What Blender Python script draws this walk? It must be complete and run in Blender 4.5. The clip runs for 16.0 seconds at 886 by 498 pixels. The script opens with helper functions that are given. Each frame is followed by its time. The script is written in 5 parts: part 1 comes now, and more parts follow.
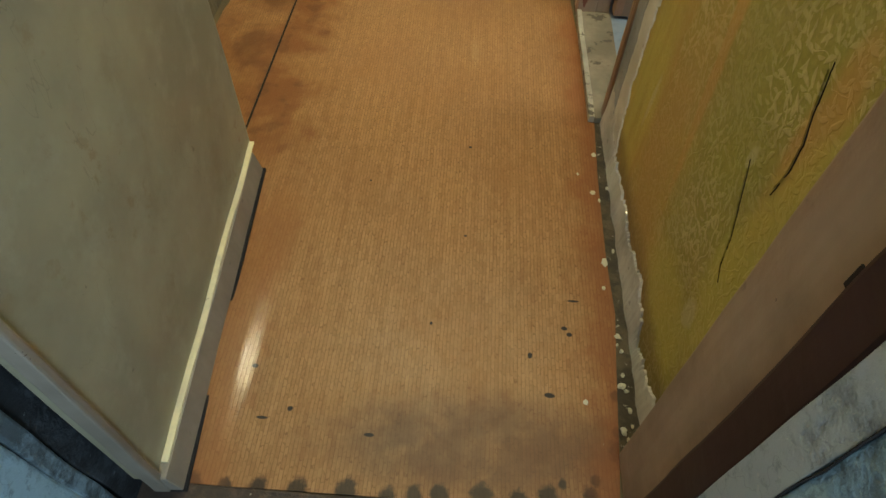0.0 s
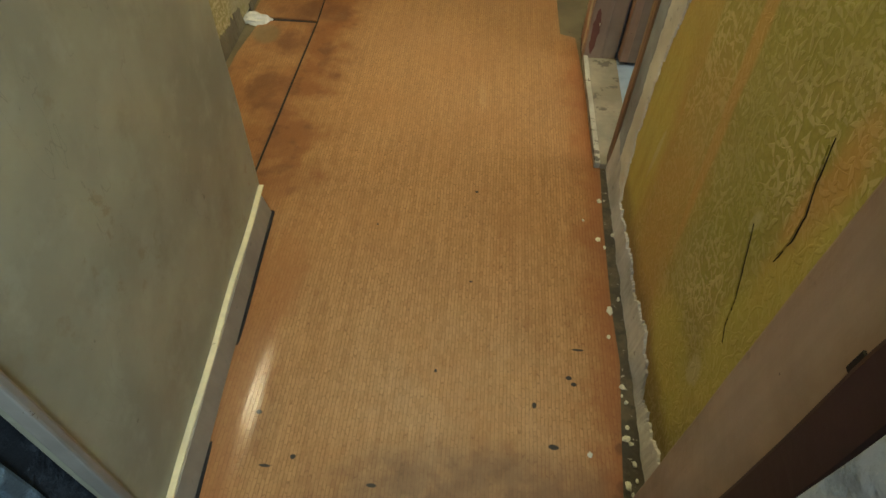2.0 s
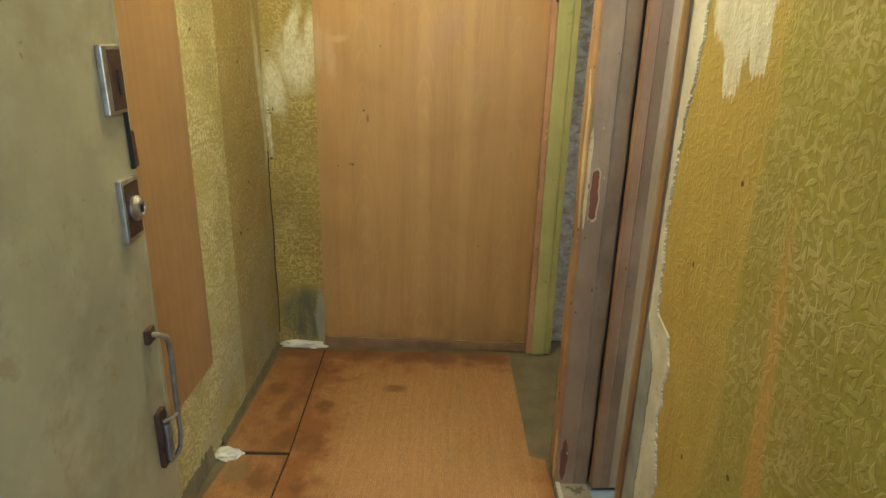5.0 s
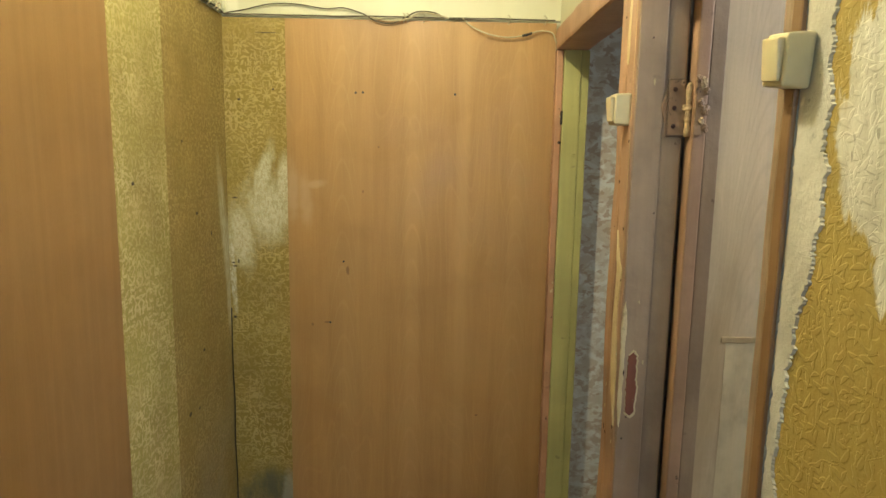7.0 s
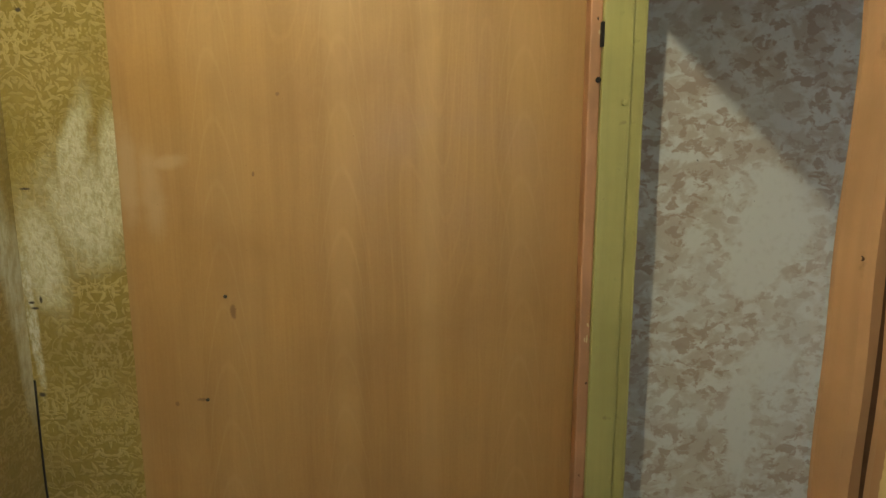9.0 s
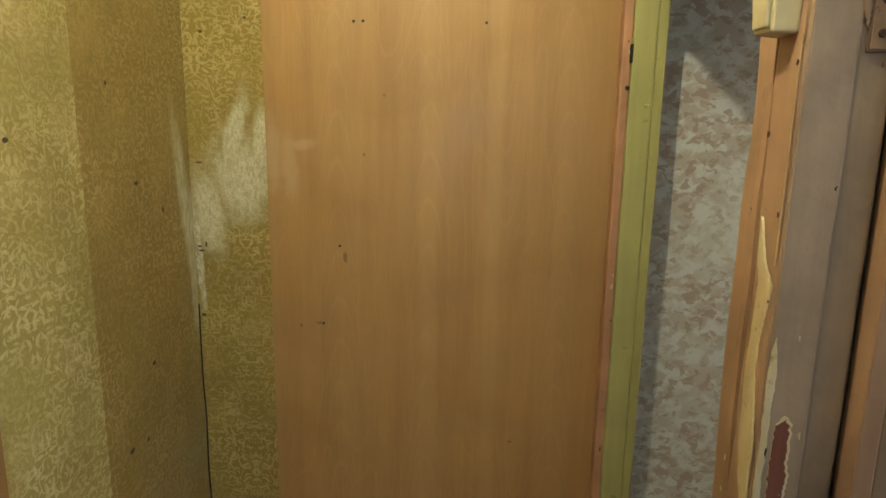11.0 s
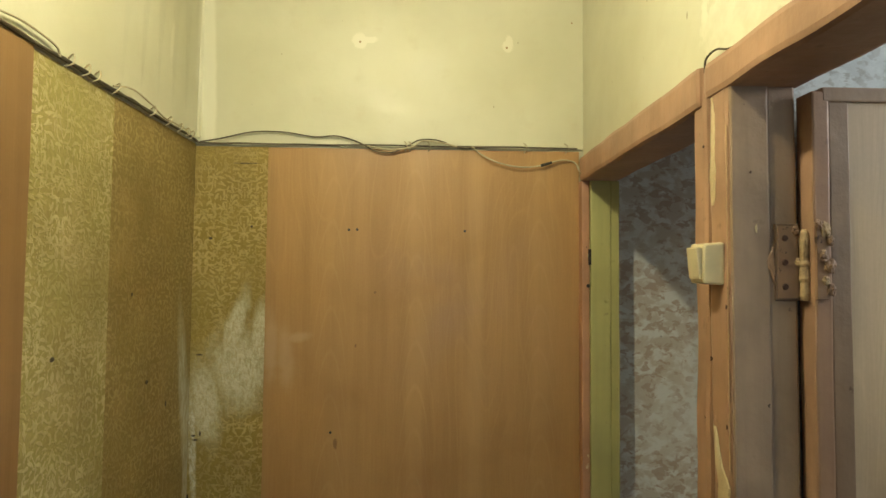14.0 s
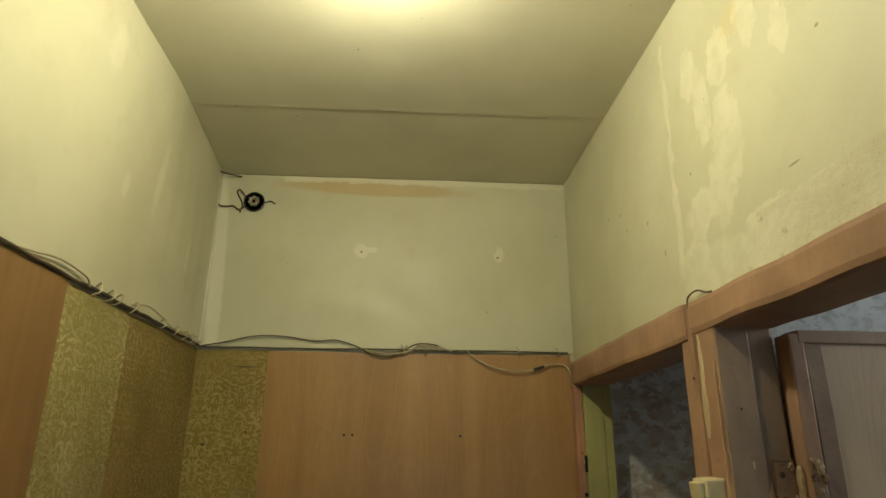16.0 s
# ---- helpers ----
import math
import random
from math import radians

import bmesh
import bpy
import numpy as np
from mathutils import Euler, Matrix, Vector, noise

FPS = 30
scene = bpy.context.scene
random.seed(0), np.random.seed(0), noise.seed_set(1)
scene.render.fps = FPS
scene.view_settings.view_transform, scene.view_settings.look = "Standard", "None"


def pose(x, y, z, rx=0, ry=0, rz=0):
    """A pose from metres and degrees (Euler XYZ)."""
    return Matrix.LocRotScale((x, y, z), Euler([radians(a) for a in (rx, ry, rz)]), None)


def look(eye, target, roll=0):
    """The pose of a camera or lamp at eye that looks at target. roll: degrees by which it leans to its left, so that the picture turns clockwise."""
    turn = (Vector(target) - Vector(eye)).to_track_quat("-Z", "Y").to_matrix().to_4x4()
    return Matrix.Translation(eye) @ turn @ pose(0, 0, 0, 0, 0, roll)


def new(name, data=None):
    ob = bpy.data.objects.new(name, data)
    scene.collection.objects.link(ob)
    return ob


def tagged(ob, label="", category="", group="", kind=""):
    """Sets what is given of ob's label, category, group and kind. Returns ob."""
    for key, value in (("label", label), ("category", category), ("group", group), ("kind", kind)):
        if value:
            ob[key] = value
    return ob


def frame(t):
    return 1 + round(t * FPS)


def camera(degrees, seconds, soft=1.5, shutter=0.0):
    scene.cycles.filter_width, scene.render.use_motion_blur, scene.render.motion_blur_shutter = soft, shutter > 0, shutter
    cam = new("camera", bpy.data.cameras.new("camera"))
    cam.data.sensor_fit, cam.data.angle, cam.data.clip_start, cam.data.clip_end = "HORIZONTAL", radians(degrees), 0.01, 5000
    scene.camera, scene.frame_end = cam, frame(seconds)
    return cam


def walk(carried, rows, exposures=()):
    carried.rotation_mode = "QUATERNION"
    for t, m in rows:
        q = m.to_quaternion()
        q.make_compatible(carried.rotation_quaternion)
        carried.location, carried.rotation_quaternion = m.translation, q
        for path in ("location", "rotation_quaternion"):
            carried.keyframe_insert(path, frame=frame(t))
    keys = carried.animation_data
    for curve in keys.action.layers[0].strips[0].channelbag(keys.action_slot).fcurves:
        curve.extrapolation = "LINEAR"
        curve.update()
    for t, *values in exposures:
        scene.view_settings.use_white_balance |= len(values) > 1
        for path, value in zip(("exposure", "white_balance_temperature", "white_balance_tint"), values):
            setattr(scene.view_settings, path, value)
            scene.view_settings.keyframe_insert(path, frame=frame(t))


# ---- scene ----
cam = camera(70.8, 16.0)
PATH = [
    (0, (-0.005, 0.002, 1.217), (-0.042, 1.217, -0.37), 2.5),
    (0.5, (0.002, -0.005, 1.192), (-0.031, 1.099, -0.475), 2.3),
    (1, (0.002, -0.006, 1.194), (-0.02, 1.035, -0.514), 2.8),
    (1.5, (0.004, 0.008, 1.209), (-0.026, 1.1, -0.466), 2.7),
    (2, (-0.008, 0.032, 1.253), (-0.07, 1.314, -0.281), 2.5),
    (2.5, (-0.011, 0.057, 1.308), (-0.097, 1.498, -0.076), 2.0),
    (3, (-0.01, 0.078, 1.351), (-0.087, 1.67, 0.144), 1.6),
    (3.5, (-0.015, 0.099, 1.389), (-0.089, 1.79, 0.323), 2.1),
    (4, (-0.015, 0.111, 1.427), (-0.096, 1.897, 0.53), 1.9),
    (4.5, (-0.017, 0.13, 1.462), (-0.088, 1.973, 0.69), 1.5),
    (5, (-0.038, 0.177, 1.505), (-0.057, 2.067, 0.854), 1.5),
    (5.2, (-0.038, 0.193, 1.527), (-0.059, 2.106, 0.942), 1.5),
    (7.3, (-0.074, 0.72, 1.579), (-0.027, 2.7, 1.301), 0.7),
    (7.5, (-0.069, 0.818, 1.578), (0.015, 2.797, 1.301), 0.5),
    (8, (-0.036, 1.095, 1.555), (0.106, 3.066, 1.246), 0.6),
    (8.5, (0.031, 1.387, 1.541), (0.034, 3.361, 1.218), 0.1),
    (9, (0.009, 1.622, 1.515), (0.075, 3.593, 1.182), 0.0),
    (9.2, (0.018, 1.661, 1.513), (0.106, 3.634, 1.196), 0.2),
    (11.3, (-0.073, 1.09, 1.555), (-0.141, 3.049, 1.16), 1.0),
    (11.5, (-0.062, 1.056, 1.565), (-0.123, 3.021, 1.194), 1.0),
    (12, (-0.006, 1.01, 1.566), (-0.131, 2.967, 1.171), 0.5),
    (12.5, (0.007, 1.005, 1.565), (-0.155, 2.966, 1.208), 0.4),
    (13, (-0.071, 1.027, 1.579), (-0.169, 3.003, 1.281), 0.4),
    (13.5, (-0.117, 1.018, 1.62), (-0.076, 3.014, 1.501), 0.4),
    (14, (-0.147, 0.989, 1.67), (-0.083, 2.986, 1.762), 0.5),
    (14.5, (-0.164, 0.959, 1.709), (-0.062, 2.941, 1.957), 0.3),
    (15, (-0.18, 0.926, 1.746), (-0.067, 2.875, 2.181), 0.3),
    (15.5, (-0.193, 0.911, 1.768), (-0.078, 2.827, 2.33), 0.2),
    (16, (-0.201, 0.904, 1.774), (-0.085, 2.802, 2.392), 0.4),
]
walk(cam, [(t, look(eye, target, roll)) for t, eye, target, roll in PATH], exposures=[(0, 1.3), (5.2, 1.35), (7.3, 0.95), (9.2, 0.7), (11.3, 0.85), (12.5, 0.95), (13.5, 0.7), (14, 0.4), (14.5, 0.05), (15, -0.22), (16, -0.7)])

# ---- world and light ----
scene.view_settings.exposure = 0.0
world = bpy.data.worlds.new("sky")
scene.world = world
world.use_nodes = True
sky = world.node_tree.nodes.new("ShaderNodeTexSky")
sky.sky_type, sky.sun_disc = "NISHITA", False
sky.sun_elevation, sky.sun_rotation = radians(30), radians(120)
world.node_tree.links.new(sky.outputs[0], world.node_tree.nodes["Background"].inputs[0])
world.node_tree.nodes["Background"].inputs[1].default_value = 0.10

LAMP = (-0.28, 1.81, 2.605)
BULB = 700.0


def area_lamp(name, eye, target, w, h, watts, color):
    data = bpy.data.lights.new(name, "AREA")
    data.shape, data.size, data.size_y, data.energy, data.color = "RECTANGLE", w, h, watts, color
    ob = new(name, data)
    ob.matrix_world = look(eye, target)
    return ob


# Stairwell daylight; the window itself is unseen and its place assumed.
area_lamp("stairwell_window_light", (0.25, -0.97, 1.65), (-0.15, 0.2, 0.7), 0.7, 0.9, 12.0, (0.62, 0.82, 1.0))
# Added lamps at unseen openings, lighting the two side rooms and the open door.
area_lamp("bath_fill_light", (1.88, 1.5, 2.3), (0.6, 1.7, 1.8), 0.6, 0.4, 10.0, (0.97, 0.97, 0.95))
area_lamp("kitchen_fill_light", (2.38, 2.62, 1.5), (0.6, 2.7, 1.3), 0.5, 0.9, 2.8, (0.80, 0.90, 1.0))


# ---- material tools ----
class Mat:
    """Short hand for node materials; places are metres in the world."""

    def __init__(self, name):
        self.m = bpy.data.materials.new(name)
        self.m.use_nodes = True
        self.t = self.m.node_tree
        self.b = self.t.nodes["Principled BSDF"]
        self.h = None
        self.co = self.t.nodes.new("ShaderNodeTexCoord").outputs["Object"]
        s = self.t.nodes.new("ShaderNodeSeparateXYZ")
        self.wire(s.inputs[0], self.co)
        self.x, self.y, self.z = s.outputs
        self.u = self.op("ADD", self.x, self.y)

    def wire(self, socket, v):
        if isinstance(v, bpy.types.NodeSocket):
            self.t.links.new(v, socket)
        elif isinstance(v, tuple) and len(v) == 3 and socket.type == "RGBA":
            socket.default_value = (*v, 1)
        else:
            socket.default_value = v

    def op(self, kind, a, b=0.0, c=0.0, clamp=False):
        n = self.t.nodes.new("ShaderNodeMath")
        n.operation, n.use_clamp = kind, clamp
        for i, v in enumerate((a, b, c)):
            self.wire(n.inputs[i], v)
        return n.outputs[0]

    def vec(self, a, b, c=0.0):
        n = self.t.nodes.new("ShaderNodeCombineXYZ")
        for i, v in enumerate((a, b, c)):
            self.wire(n.inputs[i], v)
        return n.outputs[0]

    def stretch(self, sx, sy, sz):
        return self.vec(self.op("MULTIPLY", self.x, sx), self.op("MULTIPLY", self.y, sy), self.op("MULTIPLY", self.z, sz))

    def noise(self, scale, detail=3.0, vec=None, rough=0.55, dist=0.0):
        n = self.t.nodes.new("ShaderNodeTexNoise")
        self.wire(n.inputs["Vector"], vec or self.co)
        for k, v in (("Scale", scale), ("Detail", detail), ("Roughness", rough), ("Distortion", dist)):
            n.inputs[k].default_value = v
        return n.outputs["Fac"]

    def span(self, v, a, b, lo=0.0, hi=1.0):
        n = self.t.nodes.new("ShaderNodeMapRange")
        n.interpolation_type = "SMOOTHSTEP"
        for i, q in enumerate((v, a, b, lo, hi)):
            self.wire(n.inputs[i], q)
        return n.outputs[0]

    def mix(self, f, a, b, kind="MIX"):
        n = self.t.nodes.new("ShaderNodeMix")
        n.data_type, n.blend_type = "RGBA", kind
        self.wire(n.inputs[0], f)
        self.wire(n.inputs[6], a)
        self.wire(n.inputs[7], b)
        return n.outputs[2]

    def blob(self, p, q, p0, q0, rp, rq, turn=0.0, rag=0.35, fine=14.0, soft=0.25):
        """1 within a ragged ellipse round (p0, q0) on the plane (p, q), 0 outside."""
        c, s = math.cos(radians(turn)), math.sin(radians(turn))
        dp, dq = self.op("SUBTRACT", p, p0), self.op("SUBTRACT", q, q0)
        a = self.op("ADD", self.op("MULTIPLY", dp, c / rp), self.op("MULTIPLY", dq, s / rp))
        b = self.op("ADD", self.op("MULTIPLY", dp, -s / rq), self.op("MULTIPLY", dq, c / rq))
        r = self.op("SQRT", self.op("ADD", self.op("MULTIPLY", a, a), self.op("MULTIPLY", b, b)))
        r = self.op("ADD", r, self.op("MULTIPLY", self.op("SUBTRACT", self.noise(fine, 5, rough=0.65), 0.5), 2 * rag))
        return self.span(r, 1 - soft, 1 + soft, 1.0, 0.0)

    def marks(self, p, q, spots, rag=0.3, fine=60.0, soft=0.2):
        """1 within any of the small ragged spots (p0, q0, rp, rq), 0 outside."""
        n = self.op("MULTIPLY", self.op("SUBTRACT", self.noise(fine, 3, rough=0.65), 0.5), 2 * rag)
        best = None
        for p0, q0, rp, rq in spots:
            a = self.op("DIVIDE", self.op("SUBTRACT", p, p0), rp)
            b = self.op("DIVIDE", self.op("SUBTRACT", q, q0), rq)
            r = self.op("SQRT", self.op("MULTIPLY_ADD", a, a, self.op("MULTIPLY", b, b)))
            best = r if best is None else self.op("MINIMUM", best, r)
        return self.span(self.op("ADD", best, n), 1 - soft, 1 + soft, 1.0, 0.0)

    def most(self, *masks):
        m = masks[0]
        for k in masks[1:]:
            m = self.op("MAXIMUM", m, k)
        return m

    def random_tint(self, color, amount):
        n = self.t.nodes.new("ShaderNodeObjectInfo")
        f = self.op("MULTIPLY_ADD", n.outputs["Random"], amount, 1 - amount / 2)
        return self.mix(1.0, color, self.vec(f, f, f), "MULTIPLY")

    def done(self, color, rough=0.6, metal=0.0, height=None, depth=0.002, strength=0.6, spec=0.5, emit=None, power=0.0):
        self.wire(self.b.inputs["Base Color"], color)
        self.wire(self.b.inputs["Roughness"], rough)
        self.wire(self.b.inputs["Metallic"], metal)
        self.wire(self.b.inputs["Specular IOR Level"], spec)
        if height is not None:
            n = self.t.nodes.new("ShaderNodeBump")
            n.inputs["Strength"].default_value, n.inputs["Distance"].default_value = strength, depth
            self.wire(n.inputs["Height"], height)
            self.wire(self.b.inputs["Normal"], n.outputs[0])
        if emit:
            self.wire(self.b.inputs["Emission Color"], emit)
            self.b.inputs["Emission Strength"].default_value = power
        return self.m


def leaves(k, u, v, cell, a, b, bend=0.8, loose=0.75):
    """Scattered curved leaf shapes: 1 on a leaf."""
    n = k.t.nodes.new("ShaderNodeTexVoronoi")
    n.voronoi_dimensions, n.feature = "2D", "F1"
    n.inputs["Scale"].default_value, n.inputs["Randomness"].default_value = 1.0, loose
    p = k.vec(k.op("DIVIDE", u, cell), k.op("DIVIDE", v, cell))
    k.wire(n.inputs["Vector"], p)
    d = k.t.nodes.new("ShaderNodeVectorMath")
    d.operation = "SUBTRACT"
    k.wire(d.inputs[0], p)
    k.wire(d.inputs[1], n.outputs["Position"])
    s = k.t.nodes.new("ShaderNodeSeparateColor")
    k.wire(s.inputs[0], n.outputs["Color"])
    r = k.t.nodes.new("ShaderNodeVectorRotate")
    r.rotation_type = "Z_AXIS"
    k.wire(r.inputs["Vector"], d.outputs[0])
    k.wire(r.inputs["Angle"], k.op("MULTIPLY_ADD", s.outputs[0], 3.6, -0.2))
    q = k.t.nodes.new("ShaderNodeSeparateXYZ")
    k.wire(q.inputs[0], r.outputs[0])
    lx = k.op("DIVIDE", q.outputs[0], a)
    ly = k.op("DIVIDE", k.op("ADD", q.outputs[1], k.op("MULTIPLY", k.op("MULTIPLY", q.outputs[0], q.outputs[0]), bend)), b)
    e = k.op("ADD", k.op("MULTIPLY", lx, lx), k.op("ABSOLUTE", ly))
    return k.span(e, 0.55, 1.05, 1.0, 0.0)


def vines(k):
    """The mirrored vine print: 1 on leaves and stems."""
    u = k.op("PINGPONG", k.op("ADD", k.u, 10.0), 0.128)
    v = k.z
    w = k.vec(u, v)
    big = leaves(k, u, v, 0.027, 0.58, 0.19, 0.40, 0.9)
    mid = leaves(k, k.op("ADD", u, 0.37), k.op("ADD", v, 0.71), 0.019, 0.56, 0.19, -0.5, 0.9)
    stem = k.span(k.op("ABSOLUTE", k.op("SUBTRACT", k.noise(11.0, 1.0, w, dist=1.2), 0.5)), 0.008, 0.016, 1.0, 0.0)
    berry = leaves(k, k.op("ADD", u, 0.11), k.op("ADD", v, 0.33), 0.0105, 0.34, 0.30, 0.0)
    spray = k.op("MULTIPLY", berry, k.span(k.noise(9.0, 1.0, w), 0.52, 0.60))
    return k.most(big, k.op("MULTIPLY", mid, 0.8), stem, k.op("MULTIPLY", spray, 0.8))


def wallpaper(name, ground, print_color, contrast=1.0, marks=None, dirt=(0.16, 0.10, 0.03)):
    k = Mat(name)
    f = vines(k)
    wear = k.span(k.noise(4.5, 5), 0.36, 0.64)
    fade = k.op("MULTIPLY", f, k.op("MULTIPLY_ADD", wear, 0.65 * contrast, 0.25 * contrast))
    c = k.mix(fade, ground, print_color)
    c = k.mix(k.span(k.noise(2.6, 5), 0.40, 0.72, 0.0, 0.40), c, dirt)
    c = k.mix(k.span(k.noise(8.0, 5), 0.45, 0.70, 0.0, 0.30), c, tuple(0.62 * a + 0.38 * b for a, b in zip(print_color, (0.34, 0.20, 0.05))))
    c = k.mix(k.span(k.noise(110.0, 3), 0.3, 0.7, 0.0, 0.22), c, (0.11, 0.075, 0.02))
    speck = k.span(k.noise(26.0, 2), 0.77, 0.80)
    c = k.mix(k.op("MULTIPLY", speck, 0.6), c, (0.05, 0.035, 0.02))
    h = k.op("ADD", k.op("MULTIPLY", f, 0.9), k.op("MULTIPLY", k.noise(120.0, 3), 0.9))
    h = k.op("ADD", h, k.op("MULTIPLY", k.noise(5.0, 3), 3.0))
    if marks:
        c = marks(k, c)
    return k.done(c, 0.66, height=h, depth=0.0013, strength=0.6, spec=0.3)


def scraped(k, c):
    """White scrapes in the corner of the far wall and damp at its foot."""
    rub = k.noise(120.0, 5, k.stretch(1, 1, 0.5), 0.7)
    x = k.op("ADD", k.x, k.op("MULTIPLY", k.op("SUBTRACT", k.noise(55.0, 3, k.stretch(1, 1, 0.2)), 0.5), 0.03))
    m = k.most(k.blob(x, k.z, -0.725, 1.37, 0.095, 0.115, 0, 0.55, 22.0, 0.6), k.blob(x, k.z, -0.748, 1.50, 0.026, 0.115, -16, 0.35, 22.0, 0.5),
               k.blob(x, k.z, -0.662, 1.48, 0.030, 0.10, -4, 0.35, 22.0, 0.5), k.blob(x, k.z, -0.835, 1.27, 0.045, 0.12, 8, 0.5, 22.0, 0.6))
    c = k.mix(k.op("MULTIPLY", m, k.span(rub, 0.34, 0.60, 0.42, 0.90)), c, (0.56, 0.53, 0.38))
    crack = k.blob(k.x, k.z, -0.872, 1.12, 0.012, 0.17, 3, 0.5)
    c = k.mix(k.op("MULTIPLY", crack, k.span(rub, 0.35, 0.6, 0.1, 0.6)), c, (0.66, 0.65, 0.55))
    hole = k.marks(k.x, k.z, ((-0.868, 1.163, 0.007, 0.003), (-0.848, 1.170, 0.003, 0.008), (-0.864, 1.150, 0.008, 0.003), (-0.856, 1.418, 0.011, 0.0025),
                              (-0.868, 0.945, 0.008, 0.005), (-0.70, 1.83, 0.004, 0.004), (-0.83, 1.79, 0.006, 0.004), (-0.72, 2.035, 0.04, 0.0016)), 0.8, 70.0, 0.4)
    c = k.mix(hole, c, (0.06, 0.045, 0.03))
    damp = k.blob(k.x, k.z, -0.74, 0.16, 0.115, 0.14, 0, 0.40, 9.0, 0.4)
    c = k.mix(k.op("MULTIPLY", damp, k.span(k.noise(30.0, 5, k.stretch(1, 1, 0.4)), 0.3, 0.65, 0.5, 0.95)), c, (0.10, 0.10, 0.062))
    chalk = k.op("MULTIPLY", k.blob(k.x, k.z, -0.665, 0.15, 0.03, 0.14, 0, 0.6), 0.5)
    return k.mix(chalk, c, (0.36, 0.36, 0.28))


def left_marks(k, c):
    c = k.mix(k.marks(k.y, k.z, ((2.70, 1.383, 0.009, 0.006), (2.265, 1.50, 0.008, 0.005), (2.72, 0.90, 0.009, 0.006), (2.60, 1.62, 0.005, 0.005), (2.58, 0.72, 0.012, 0.007), (2.66, 0.71, 0.006, 0.006), (2.83, 1.30, 0.005, 0.008)), 0.5), c, (0.05, 0.035, 0.02))
    lean_y = k.op("ADD", k.y, k.op("MULTIPLY", k.op("SUBTRACT", k.z, 1.30), 0.16))
    m = k.blob(lean_y, k.z, 2.965, 1.29, 0.032, 0.25, 0, 0.35, 20.0, 0.5)
    m = k.most(m, k.op("MULTIPLY", k.blob(k.y, k.z, 3.0, 1.12, 0.03, 0.22, 0, 0.4), 0.8))
    c = k.mix(k.op("MULTIPLY", m, k.span(k.noise(90.0, 4, k.stretch(1, 1, 0.3)), 0.3, 0.7, 0.3, 0.75)), c, (0.54, 0.52, 0.40))
    grey = k.op("MULTIPLY", k.span(k.z, 0.9, 0.0), k.span(k.noise(4.0, 4), 0.4, 0.65))
    return k.mix(k.op("MULTIPLY", grey, 0.5), c, (0.25, 0.25, 0.19))


